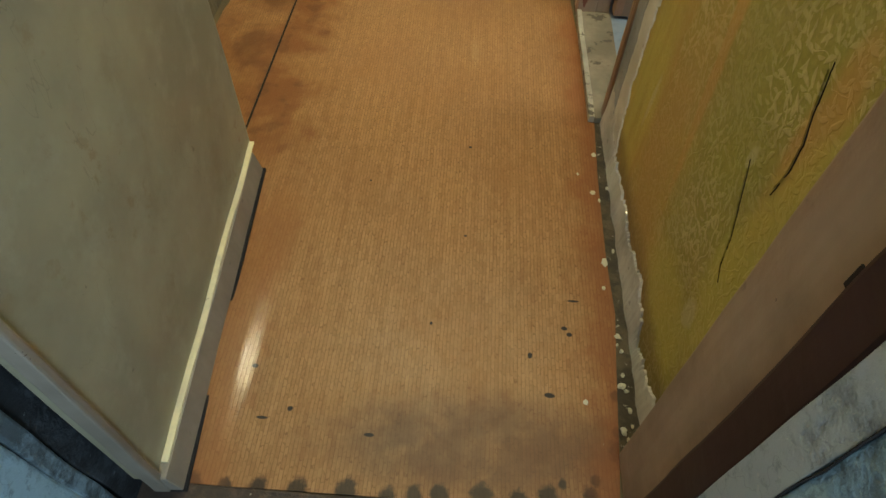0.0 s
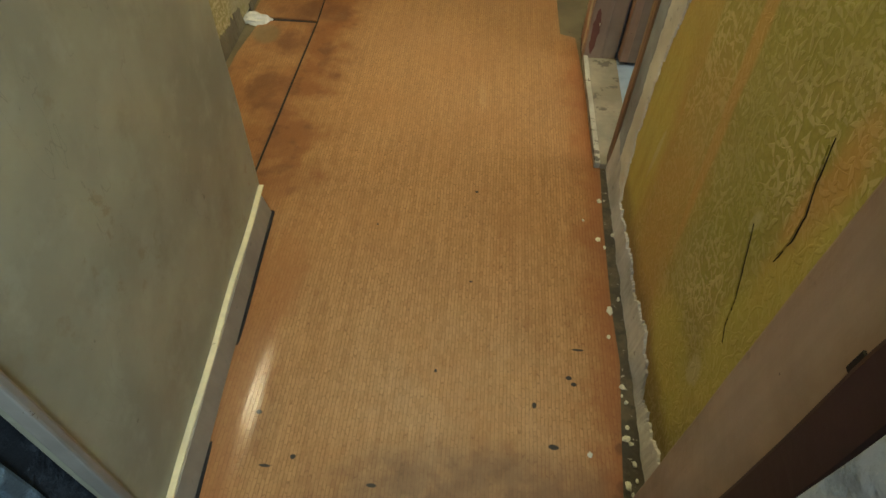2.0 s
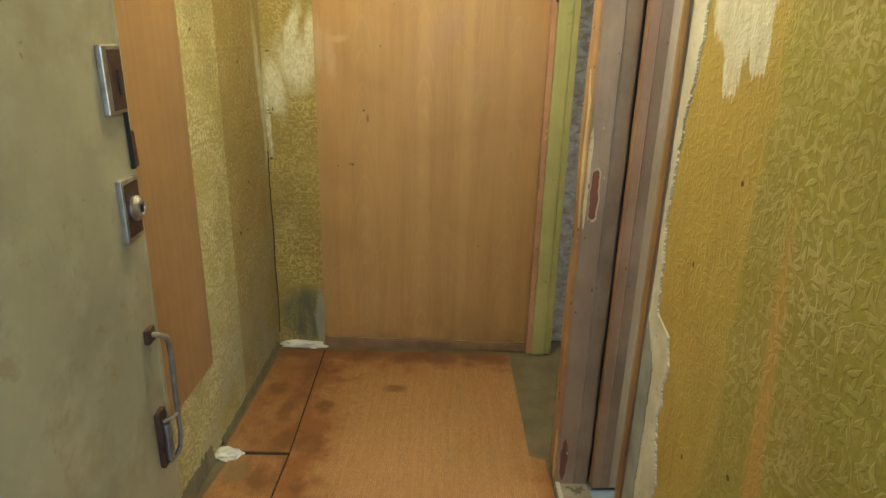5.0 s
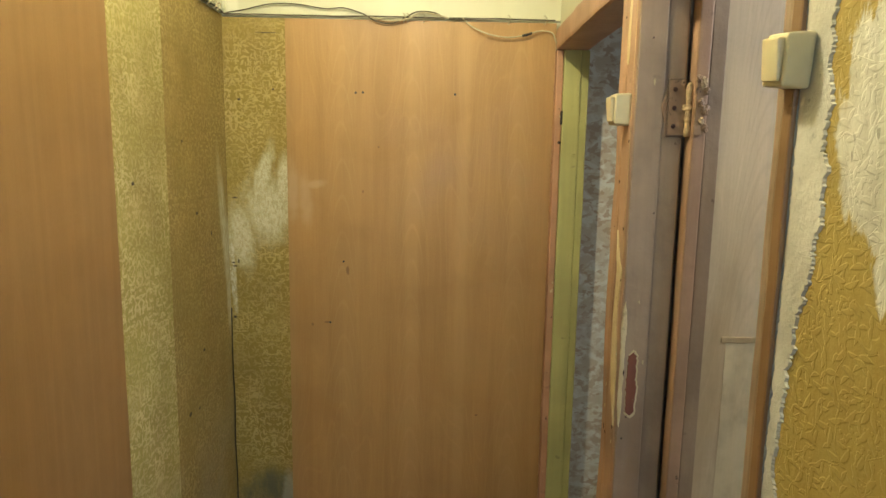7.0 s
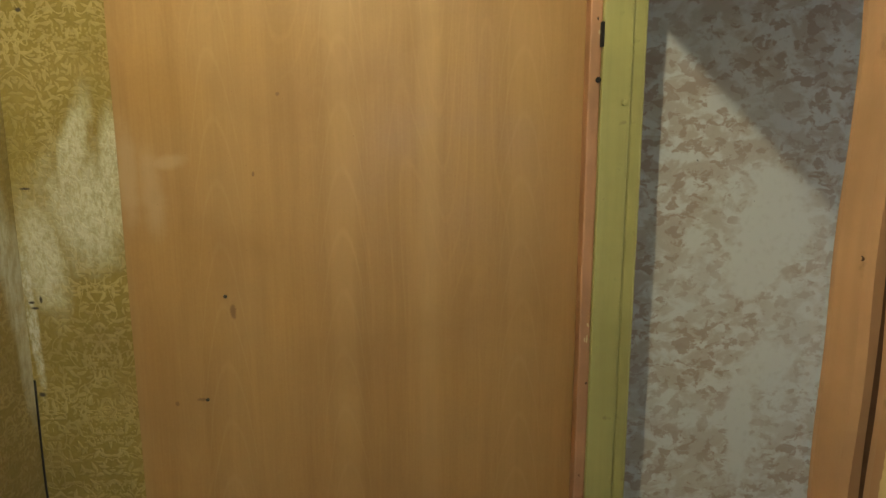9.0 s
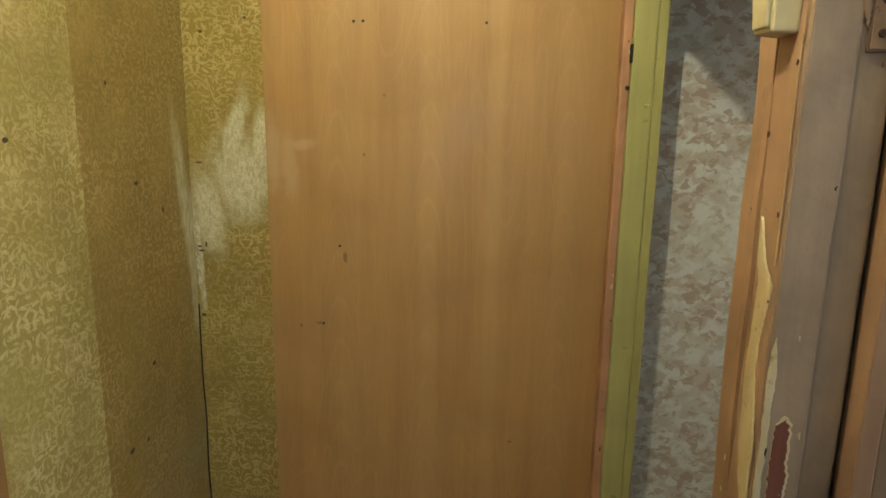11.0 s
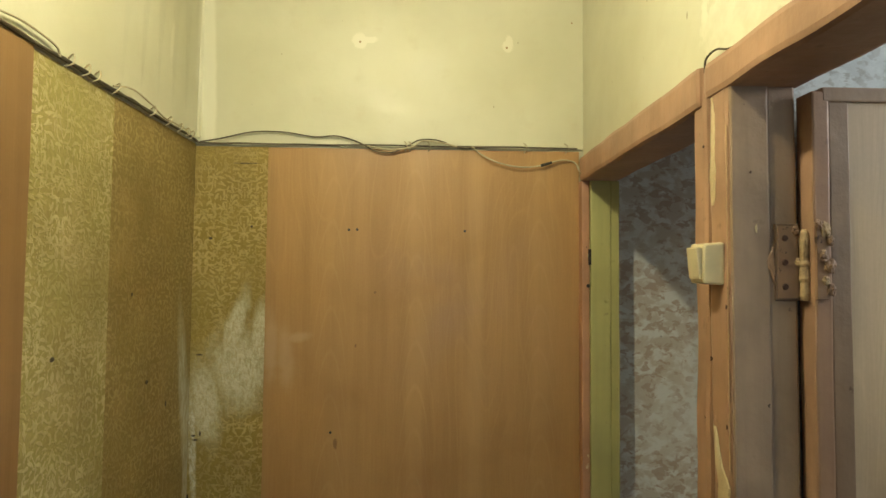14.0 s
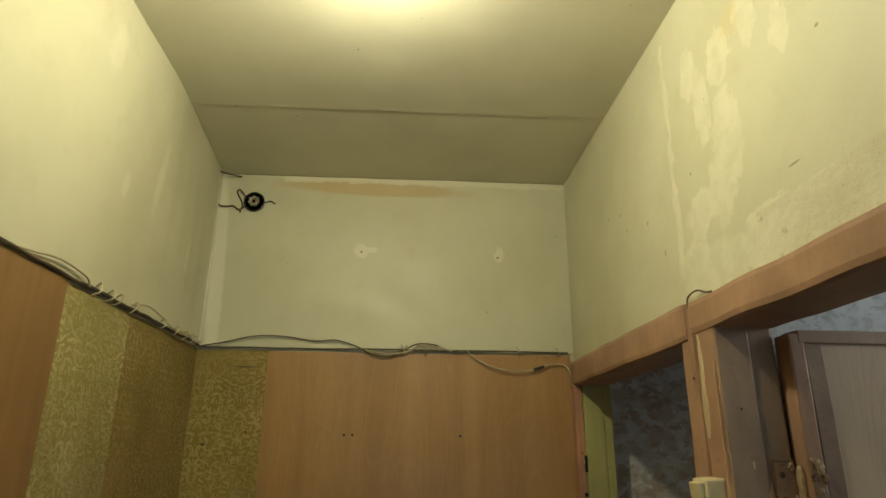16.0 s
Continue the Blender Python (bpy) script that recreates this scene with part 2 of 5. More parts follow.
def right_marks(k, c):
    edge = k.op("MULTIPLY", k.op("SUBTRACT", k.noise(5.0, 5, rough=0.6), 0.5), 0.13)
    bare = k.span(k.op("ADD", k.y, edge), 1.055, 1.085)
    c = k.mix(k.op("MULTIPLY", bare, 0.92), c, k.mix(k.noise(8.0, 5), (0.35, 0.245, 0.058), (0.49, 0.365, 0.11)))
    # orange streaks and worn yellow ground where the print has rubbed off
    slant = k.op("ADD", k.y, k.op("MULTIPLY", k.z, -0.10))
    a = k.blob(slant, k.z, 0.835, 0.75, 0.022, 0.50, 0, 0.4, 9.0, 0.4)
    b = k.blob(k.y, k.z, 0.97, 0.30, 0.12, 0.34, 0, 0.55, 8.0, 0.6)
    d = k.blob(k.y, k.z, 0.90, 0.12, 0.22, 0.14, 0, 0.5, 8.0, 0.6)
    e = k.blob(k.y, k.z, 0.575, 0.72, 0.035, 0.16, 0, 0.5, 12.0, 0.4)
    c = k.mix(k.op("MULTIPLY", k.most(a, k.op("MULTIPLY", b, 0.8), k.op("MULTIPLY", d, 0.8), e), 0.72), c, (0.50, 0.285, 0.09))
    worn = k.most(k.blob(k.y, k.z, 0.52, 0.55, 0.085, 0.33, 10, 0.35, 9.0, 0.3), k.blob(k.y, k.z, 0.68, 0.20, 0.13, 0.10, 0, 0.5, 9.0, 0.4), k.blob(k.y, k.z, 1.20, 0.30, 0.10, 0.25, 0, 0.5, 9.0, 0.5))
    c = k.mix(k.op("MULTIPLY", worn, 0.75), c, k.mix(k.noise(30.0, 4), (0.40, 0.335, 0.06), (0.54, 0.46, 0.12)))
    pale = k.most(k.blob(k.y, k.z, 0.60, 0.30, 0.022, 0.035, 0, 0.6, 40.0), k.blob(k.y, k.z, 0.672, 0.605, 0.010, 0.022, 10, 0.5, 40.0), k.blob(k.y, k.z, 1.13, 0.33, 0.010, 0.07, 6, 0.6, 30.0))
    c = k.mix(k.op("MULTIPLY", pale, 0.6), c, (0.50, 0.44, 0.25))
    smear = k.span(k.noise(30.0, 4, k.stretch(1, 1, 0.12)), 0.45, 0.7)
    c = k.mix(k.op("MULTIPLY", k.op("MULTIPLY", smear, bare), 0.35), c, (0.32, 0.20, 0.04))
    c = k.mix(k.marks(k.y, k.z, ((1.16, 0.77, 0.005, 0.006), (1.12, 1.30, 0.005, 0.005), (0.99, 0.86, 0.006, 0.005), (1.25, 1.12, 0.004, 0.006)), 0.5), c, (0.10, 0.06, 0.02))
    # browner along the foot, up to a ragged edge
    low = k.op("ADD", k.z, k.op("MULTIPLY", k.op("SUBTRACT", k.noise(12.0, 5, rough=0.7), 0.5), 0.12))
    c = k.mix(k.span(low, 0.17, 0.09, 0.0, 0.55), c, (0.13, 0.085, 0.03))
    # a patch of filler brushed on higher up
    rub = k.op("MULTIPLY", k.op("SUBTRACT", k.noise(75.0, 4, k.stretch(1, 1, 0.16), 0.65), 0.5), 0.10)
    yy = k.op("ADD", k.y, k.op("MULTIPLY", rub, 0.35))
    zz = k.op("ADD", k.z, rub)
    filler = k.most(k.blob(yy, zz, 1.225, 1.635, 0.125, 0.165, 0, 0.25, 20.0, 0.05), k.blob(yy, zz, 1.225, 1.475, 0.035, 0.06, 0, 0.3, 20.0, 0.08), k.blob(yy, zz, 1.145, 1.505, 0.03, 0.05, 0, 0.3, 20.0, 0.08))
    tone = k.mix(k.span(k.noise(60.0, 4, k.stretch(1, 1, 0.3)), 0.3, 0.7), (0.56, 0.53, 0.43), (0.70, 0.67, 0.57))
    pit = k.span(k.noise(70.0, 2, k.stretch(1, 1, 0.4)), 0.70, 0.74)
    tone = k.mix(k.op("MULTIPLY", pit, 0.6), tone, (0.22, 0.19, 0.13))
    return k.mix(filler, c, tone)


def wood_print(name, dark, light, gloss=0.35, along="z", tint=0.0, extra=None, fine=1.0, soft=0.0):
    """Printed wood grain; the grain runs along the given axis."""
    k = Mat(name)
    s = {"z": (1, 1, 0.035), "y": (1, 0.03, 1), "x": (0.03, 1, 1)}[along]
    v = k.stretch(*s)
    fine_g = k.noise(230.0 * fine, 3, v)
    mid = k.noise(38.0, 4, v, dist=0.4)
    broad = k.noise(5.0, 2, v)
    n = k.t.nodes.new("ShaderNodeTexWave")
    n.wave_type, n.rings_direction = "RINGS", "SPHERICAL"
    n.inputs["Scale"].default_value, n.inputs["Distortion"].default_value = 1.6, 9.0
    n.inputs["Detail"].default_value, n.inputs["Detail Scale"].default_value = 2.0, 1.6
    k.wire(n.inputs["Vector"], k.stretch(*[4.2 * q if q == 1 else 8 * q for q in s]))
    f = k.op("ADD", k.op("MULTIPLY", fine_g, 0.50 - 0.22 * soft),  k.op("ADD", k.op("MULTIPLY", mid, 0.16), k.op("MULTIPLY", n.outputs["Fac"], 0.14)))
    f = k.op("ADD", f, k.op("MULTIPLY", k.op("SUBTRACT", broad, 0.5), 0.22))
    f = k.op("ADD", f, k.op("MULTIPLY_ADD", k.op("SUBTRACT", k.noise(140.0, 2), 0.5), 0.18, 0.11 * soft))
    c = k.mix(k.span(f, -0.10, 0.92), dark, light)
    ring = k.op("PINGPONG", k.op("MULTIPLY", k.noise(1.0, 1, k.stretch(*[5.5 if q == 1 else 0.9 for q in s])), 16.0), 0.5)
    flame = k.op("MULTIPLY", k.span(ring, 0.36, 0.5), k.span(k.noise(2.2, 2), 0.42, 0.62))
    c = k.mix(k.op("MULTIPLY", flame, 0.15), c, tuple(min(0.9, 1.18 * q) for q in light))
    c = k.mix(k.span(k.noise(1.7, 4), 0.5, 0.8, 0.0, 0.25), c, tuple(0.6 * q for q in dark))
    if tint:
        c = k.random_tint(c, tint)
    if extra:
        c = extra(k, c)
    r = k.span(k.noise(6.0, 4), 0.3, 0.7, gloss - 0.07, gloss + 0.12)
    return k.done(c, r, height=k.op("ADD", fine_g, k.op("MULTIPLY", k.noise(4.0, 2), 2.0)), depth=0.0006, strength=0.35)


def panel_marks(k, c):
    rub = k.most(k.blob(k.x, k.z, -0.58, 1.41, 0.022, 0.09, 4, 0.6, 22.0, 0.6), k.blob(k.x, k.z, -0.545, 1.475, 0.04, 0.014, 12, 0.6, 22.0, 0.6), k.blob(k.x, k.z, -0.63, 1.45, 0.02, 0.10, 0, 0.6, 22.0, 0.6))
    c = k.mix(k.op("MULTIPLY", rub, 0.30), c, (0.55, 0.42, 0.28))
    # faint paler bands across the width
    band = k.noise(3.1, 1, k.stretch(1, 0, 0))
    c = k.mix(k.span(band, 0.45, 0.65, 0.0, 0.22), c, (0.47, 0.285, 0.12))
    for cx, w, amount in ((0.024, 0.022, 0.30), (-0.17, 0.030, 0.22), (0.233, 0.035, 0.14), (-0.43, 0.04, 0.12)):
        c = k.mix(k.span(k.op("ABSOLUTE", k.op("SUBTRACT", k.x, cx)), w * 0.3, w * 1.6, amount, 0.0), c, (0.52, 0.33, 0.145))
    # nested arches of the printed figure, in three columns
    for cx, off in ((-0.17, 0.0), (0.233, 0.37), (-0.44, 0.71)):
        d = k.op("DIVIDE", k.op("SUBTRACT", k.op("ADD", k.x, k.op("MULTIPLY", k.op("SUBTRACT", k.noise(3.0, 2), 0.5), 0.03)), cx), 0.055)
        d = k.op("MULTIPLY", d, d)
        ring = k.op("PINGPONG", k.op("ADD", k.op("MULTIPLY_ADD", k.z, 2.3, off), k.op("MULTIPLY", d, 0.55)), 0.16)
        arch = k.op("MULTIPLY", k.span(ring, 0.12, 0.16), k.span(d, 0.5, 1.6, 1.0, 0.0))
        c = k.mix(k.op("MULTIPLY", arch, 0.12), c, (0.56, 0.37, 0.18))
    c = k.mix(k.marks(k.x, k.z, ((-0.42, 1.14, 0.006, 0.016), (-0.50, 0.93, 0.012, 0.004), (-0.56, 0.92, 0.004, 0.006), (0.10, 0.55, 0.005, 0.004), (-0.30, 1.62, 0.004, 0.004), (-0.36, 1.45, 0.003, 0.005)), 0.9, 80.0, 0.5), c, (0.21, 0.11, 0.045))
    foot = k.op("MULTIPLY", k.span(k.z, 0.22, 0.05), k.span(k.noise(9.0, 4), 0.4, 0.7))
    c = k.mix(k.op("MULTIPLY", foot, 0.35), c, (0.16, 0.075, 0.03))
    # darker handled patches and a fine dust of specks
    hazy = k.span(k.noise(2.6, 4, dist=0.5), 0.48, 0.72, 0.0, 0.28)
    c = k.mix(hazy, c, (0.25, 0.125, 0.04))
    return k.mix(k.span(k.noise(140.0, 2), 0.70, 0.78, 0.0, 0.35), c, (0.15, 0.08, 0.035))


def panel_dirt(k, c):
    """Grey-brown rubbed dirt in uneven patches."""
    m = k.op("MULTIPLY", k.span(k.noise(6.0, 5, rough=0.6), 0.40, 0.66), k.span(k.noise(45.0, 4, k.stretch(1, 1, 0.4)), 0.3, 0.65, 0.4, 1.0))
    c = k.mix(k.op("MULTIPLY", m, 0.55), c, (0.29, 0.22, 0.135))
    line = k.span(k.op("ABSOLUTE", k.op("SUBTRACT", k.x, 0.705)), 0.0008, 0.0018, 1.0, 0.0)
    return k.mix(k.op("MULTIPLY", line, k.span(k.noise(20.0, 3), 0.45, 0.6, 0.0, 0.6)), c, (0.10, 0.075, 0.05))


def veneer_marks(k, c):
    """Nested arches of grain in one column, greyed and browned by use."""
    d = k.op("DIVIDE", k.op("SUBTRACT", k.op("ADD", k.x, k.op("MULTIPLY", k.op("SUBTRACT", k.noise(4.0, 2), 0.5), 0.03)), 0.655), 0.05)
    d = k.op("MULTIPLY", d, d)
    ring = k.op("PINGPONG", k.op("MULTIPLY_ADD", k.z, 2.6, k.op("MULTIPLY", d, 0.5)), 0.10)
    arch = k.op("MULTIPLY", k.span(ring, 0.055, 0.10), k.span(d, 0.8, 3.0, 1.0, 0.0))
    c = k.mix(k.op("MULTIPLY", arch, 0.15), c, (0.33, 0.23, 0.15))
    rubbed = k.op("MULTIPLY", k.span(k.noise(11.0, 5, k.stretch(1, 1, 0.35)), 0.42, 0.66), k.span(k.z, 1.60, 1.25))
    c = k.mix(k.op("MULTIPLY", rubbed, 0.45), c, (0.30, 0.22, 0.14))
    stain = k.blob(k.x, k.z, 0.55, 1.0, 0.05, 0.30, -8, 0.6, 8.0, 0.6)
    return k.mix(k.op("MULTIPLY", stain, 0.45), c, (0.36, 0.235, 0.11))


def painted(name, color, worn=(0.12, 0.07, 0.04), wear=0.0, rough=0.5, lumps=1.0, mottle=0.18, streak=None, chips=17.0):
    """Old brush paint with lumps, dirt and chips."""
    k = Mat(name)
    f = k.noise(6.0, 5)
    c = k.mix(k.span(f, 0.3, 0.7), tuple(q * (1 - mottle) for q in color), tuple(min(0.9, q * (1 + mottle)) for q in color))
    brush = k.noise(60.0, 3, k.stretch(1, 1, 0.06))
    c = k.mix(k.span(brush, 0.35, 0.75, 0.0, 0.22), c, tuple(0.6 * q for q in color))
    c = k.mix(k.span(k.noise(24.0, 4), 0.66, 0.76, 0.0, 0.5), c, tuple(0.35 * q for q in color))
    if streak:
        c = k.mix(k.span(k.noise(7.0, 4, k.stretch(1, 1, 0.12)), 0.45, 0.7, 0.0, 0.6), c, streak)
    if wear:
        c = k.mix(k.span(k.noise(chips, 6, rough=0.7), 0.72 - 0.2 * wear, 0.74 - 0.2 * wear), c, worn)
    h = k.op("ADD", k.op("MULTIPLY", k.noise(28.0, 4), lumps), k.op("MULTIPLY", brush, 0.5))
    return k.done(c, rough, height=h, depth=0.0016, strength=0.5)


def door_paint(name):
    """Yellowed grey gloss paint, rubbed and smudged by hands, with scratches and small drips."""
    k = Mat(name)
    c = k.mix(k.span(k.noise(3.5, 5), 0.3, 0.7), (0.262, 0.243, 0.163), (0.352, 0.328, 0.215))
    c = k.mix(k.span(k.noise(13.0, 5, rough=0.65), 0.48, 0.72, 0.0, 0.40), c, (0.40, 0.38, 0.265))
    c = k.mix(k.span(k.noise(5.0, 6, rough=0.7), 0.52, 0.70, 0.0, 0.40), c, (0.20, 0.165, 0.095))
    smudge = k.op("MULTIPLY", k.span(k.noise(17.0, 5, rough=0.7), 0.56, 0.66), k.span(k.noise(2.2, 3), 0.48, 0.62))
    c = k.mix(k.op("MULTIPLY", smudge, 0.5), c, (0.22, 0.145, 0.055))
    scratch = k.span(k.op("ABSOLUTE", k.op("SUBTRACT", k.noise(4.0, 3, k.stretch(3, 3, 1), 0.6), 0.5)), 0.0, 0.004, 0.35, 0.0)
    c = k.mix(k.op("MULTIPLY", scratch, k.span(k.noise(3.0, 2), 0.5, 0.6)), c, (0.15, 0.12, 0.08))
    c = k.mix(k.span(k.noise(38.0, 3), 0.72, 0.76, 0.0, 0.6), c, (0.13, 0.10, 0.06))
    h = k.op("ADD", k.op("MULTIPLY", k.noise(22.0, 4), 0.8), k.op("MULTIPLY", k.noise(4.0, 3), 2.0))
    return k.done(c, k.span(k.noise(8.0, 4), 0.3, 0.7, 0.42, 0.60), height=h, depth=0.0014, strength=0.45)


def grimy(name, light, dark, pale, rough=0.5, much=0.5, spots=0.5):
    """Old paint under trodden-in dirt, with scuffs and pale specks."""
    k = Mat(name)
    a = k.span(k.noise(8.0, 6, rough=0.7), 0.55 - 0.3 * much, 0.72 - 0.3 * much)
    b = k.span(k.noise(34.0, 5, rough=0.7), 0.60 - 0.2 * much, 0.72 - 0.2 * much)
    c = k.mix(k.noise(3.0, 3), tuple(0.75 * q for q in light), tuple(1.2 * q for q in light))
    c = k.mix(k.op("MULTIPLY", a, 0.75), c, dark)
    c = k.mix(k.op("MULTIPLY", b, 0.55), c, dark)
    line = k.op("ABSOLUTE", k.op("SUBTRACT", k.noise(6.0, 4, rough=0.6), 0.5))
    c = k.mix(k.span(line, 0.0, 0.006, 0.22, 0.0), c, tuple(0.4 * q for q in dark))
    scuff = k.span(k.noise(46.0, 4, rough=0.7), 0.69 - 0.08 * spots, 0.72 - 0.08 * spots)
    c = k.mix(k.op("MULTIPLY", scuff, 0.65), c, pale)
    h = k.op("ADD", k.noise(20.0, 6, rough=0.7), k.op("MULTIPLY", a, -0.6))
    return k.done(c, rough, height=h, depth=0.005, strength=0.7, spec=0.35)


def plaster(name, color, dark, depth=0.004, rough=0.85):
    k = Mat(name)
    c = k.mix(k.span(k.noise(9.0, 5), 0.3, 0.7), dark, color)
    c = k.mix(k.span(k.noise(45.0, 3), 0.62, 0.75, 0.0, 0.6), c, tuple(0.5 * q for q in dark))
    return k.done(c, rough, height=k.noise(40.0, 6, rough=0.7), depth=depth, strength=0.8)


SCALLOPS = tuple((x, y - 0.004, r, r * 1.3) for x, y, r in ((-0.47, 0.343, 0.016), (-0.409, 0.341, 0.012), (-0.346, 0.342, 0.016), (-0.271, 0.343, 0.018), (-0.179, 0.347, 0.020), (-0.10, 0.345, 0.014),
    (-0.051, 0.349, 0.016), (-0.002, 0.351, 0.018), (0.077, 0.354, 0.022), (0.146, 0.354, 0.016), (0.204, 0.359, 0.020), (0.285, 0.372, 0.014), (0.343, 0.462, 0.016), (0.350, 0.50, 0.010), (0.352, 0.58, 0.010))) + (
    (0.232, 0.387, 0.008, 0.010), (0.297, 0.397, 0.010, 0.012))
SPECKS = ((-0.411, 0.586, 0.006, 0.005), (-0.318, 0.498, 0.006, 0.005), (0.175, 0.658, 0.005, 0.007), (0.214, 0.567, 0.011, 0.006), (0.254, 0.732, 0.007, 0.005), (0.264, 0.717, 0.006, 0.005), (-0.046, 0.721, 0.003, 0.004),
          (-0.241, 1.148, 0.003, 0.003), (0.278, 0.807, 0.014, 0.003), (-0.37, 0.475, 0.012, 0.003), (-0.15, 0.455, 0.010, 0.004), (0.02, 1.30, 0.005, 0.004), (0.02, 0.98, 0.004, 0.003))


def floor_marks(k, c):
    edge = k.noise(11.0, 5)
    dusk = k.op("MULTIPLY", k.blob(k.x, k.y, 0.08, 0.45, 0.30, 0.10, 0, 0.45, 7.0, 0.5), k.span(k.noise(17.0, 4), 0.25, 0.55, 0.6, 1.0))
    c = k.mix(k.op("MULTIPLY", dusk, 0.80), c, (0.115, 0.055, 0.028))
    c = k.mix(k.op("MULTIPLY", k.marks(k.x, k.y, SCALLOPS, 0.7, 55.0, 0.35), 0.9), c, (0.030, 0.022, 0.015))
    # paler haze and scuffs in the woven print down the middle
    haze = k.blob(k.x, k.y, -0.05, 2.1, 0.4, 0.6, 0, 0.4, 3.0, 0.6)
    c = k.mix(k.op("MULTIPLY", haze, 0.14), c, (0.46, 0.29, 0.145))
    scuff = k.blob(k.x, k.y, 0.02, 1.75, 0.012, 0.06, 4, 0.6, 30.0, 0.6)
    c = k.mix(k.op("MULTIPLY", scuff, 0.15), c, (0.60, 0.44, 0.24))
    grey = k.op("MULTIPLY", k.blob(k.x, k.y, 0.0, 0.62, 0.33, 0.22, 0, 0.5, 5.0, 0.6), k.span(k.noise(26.0, 4), 0.35, 0.6, 0.3, 1.0))
    c = k.mix(k.op("MULTIPLY", grey, 0.14), c, (0.43, 0.29, 0.15))
    # reddish stains along the seam and the wall
    lx = k.op("ADD", k.x, k.op("MULTIPLY", k.op("SUBTRACT", edge, 0.5), 0.36))
    red = k.op("MULTIPLY", k.op("MULTIPLY", k.span(lx, -0.40, -0.56), k.span(k.x, -0.66, -0.60, 0.55, 1.0)), k.span(k.y, 1.05, 1.35))
    red = k.op("MULTIPLY", red, k.span(k.noise(5.0, 4), 0.30, 0.55))
    c = k.mix(k.op("MULTIPLY", red, 0.85), c, (0.19, 0.070, 0.022))
    c = k.mix(k.op("MULTIPLY", k.op("MULTIPLY", red, k.span(k.noise(14.0, 5), 0.52, 0.64)), 0.5), c, (0.10, 0.038, 0.016))
    rx = k.op("MULTIPLY", k.span(k.op("ADD", k.x, k.op("MULTIPLY", k.op("SUBTRACT", edge, 0.5), 0.16)), 0.25, 0.37), k.span(k.y, 2.3, 1.9))
    c = k.mix(k.op("MULTIPLY", rx, 0.68), c, (0.215, 0.065, 0.018))
    left = k.op("MULTIPLY", k.span(k.op("ADD", k.x, k.op("MULTIPLY", k.op("SUBTRACT", edge, 0.5), 0.14)), -0.37, -0.45), k.span(k.y, 1.2, 0.9))
    c = k.mix(k.op("MULTIPLY", left, 0.5), c, (0.24, 0.085, 0.024))
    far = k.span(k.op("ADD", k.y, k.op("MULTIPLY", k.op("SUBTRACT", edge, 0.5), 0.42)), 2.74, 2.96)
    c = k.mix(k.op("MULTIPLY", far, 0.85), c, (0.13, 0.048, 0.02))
    # scorched stains on the narrow strips
    seam_x = k.op("ADD", k.x, k.op("MULTIPLY", k.op("SUBTRACT", k.noise(8.0, 5, rough=0.65), 0.5), 0.16))
    by_seam = k.op("MULTIPLY", k.op("MULTIPLY", k.span(seam_x, -0.74, -0.66), k.span(k.x, -0.60, -0.63)), k.span(k.noise(7.0, 4), 0.36, 0.60))
    c = k.mix(k.op("MULTIPLY", by_seam, 0.5), c, (0.14, 0.052, 0.020))
    scorch = k.marks(k.x, k.y, ((-0.655, 2.77, 0.05, 0.10), (-0.655, 2.20, 0.05, 0.06), (-0.775, 2.58, 0.05, 0.05), (-0.70, 2.42, 0.03, 0.10), (-0.68, 1.99, 0.05, 0.07), (-0.71, 1.72, 0.05, 0.10), (-0.26, 2.61, 0.06, 0.03), (-0.16, 2.90, 0.12, 0.05), (0.15, 2.92, 0.08, 0.04), (-0.45, 2.90, 0.10, 0.06), (-0.56, 2.20, 0.06, 0.07), (-0.55, 2.45, 0.04, 0.05), (-0.75, 2.90, 0.05, 0.04)), 0.75, 22.0, 0.4)
    c = k.mix(k.op("MULTIPLY", scorch, k.span(k.noise(12.0, 4), 0.3, 0.6, 0.25, 0.75)), c, (0.125, 0.050, 0.019))
    c = k.mix(k.op("MULTIPLY", k.blob(k.x, k.y, -0.78, 2.03, 0.05, 0.06, 0, 0.5), 0.5), c, (0.13, 0.12, 0.06))
    speck = k.span(k.noise(33.0, 2), 0.785, 0.80)
    c = k.mix(k.op("MULTIPLY", speck, 0.8), c, (0.03, 0.022, 0.016))
    c = k.mix(k.marks(k.x, k.y, SPECKS, 0.35, 90.0), c, (0.028, 0.022, 0.017))
    white = k.op("MULTIPLY", k.span(k.noise(48.0, 2), 0.745, 0.765), k.span(k.x, 0.27, 0.34))
    return k.mix(k.op("MULTIPLY", white, 0.8), c, (0.55, 0.52, 0.42))


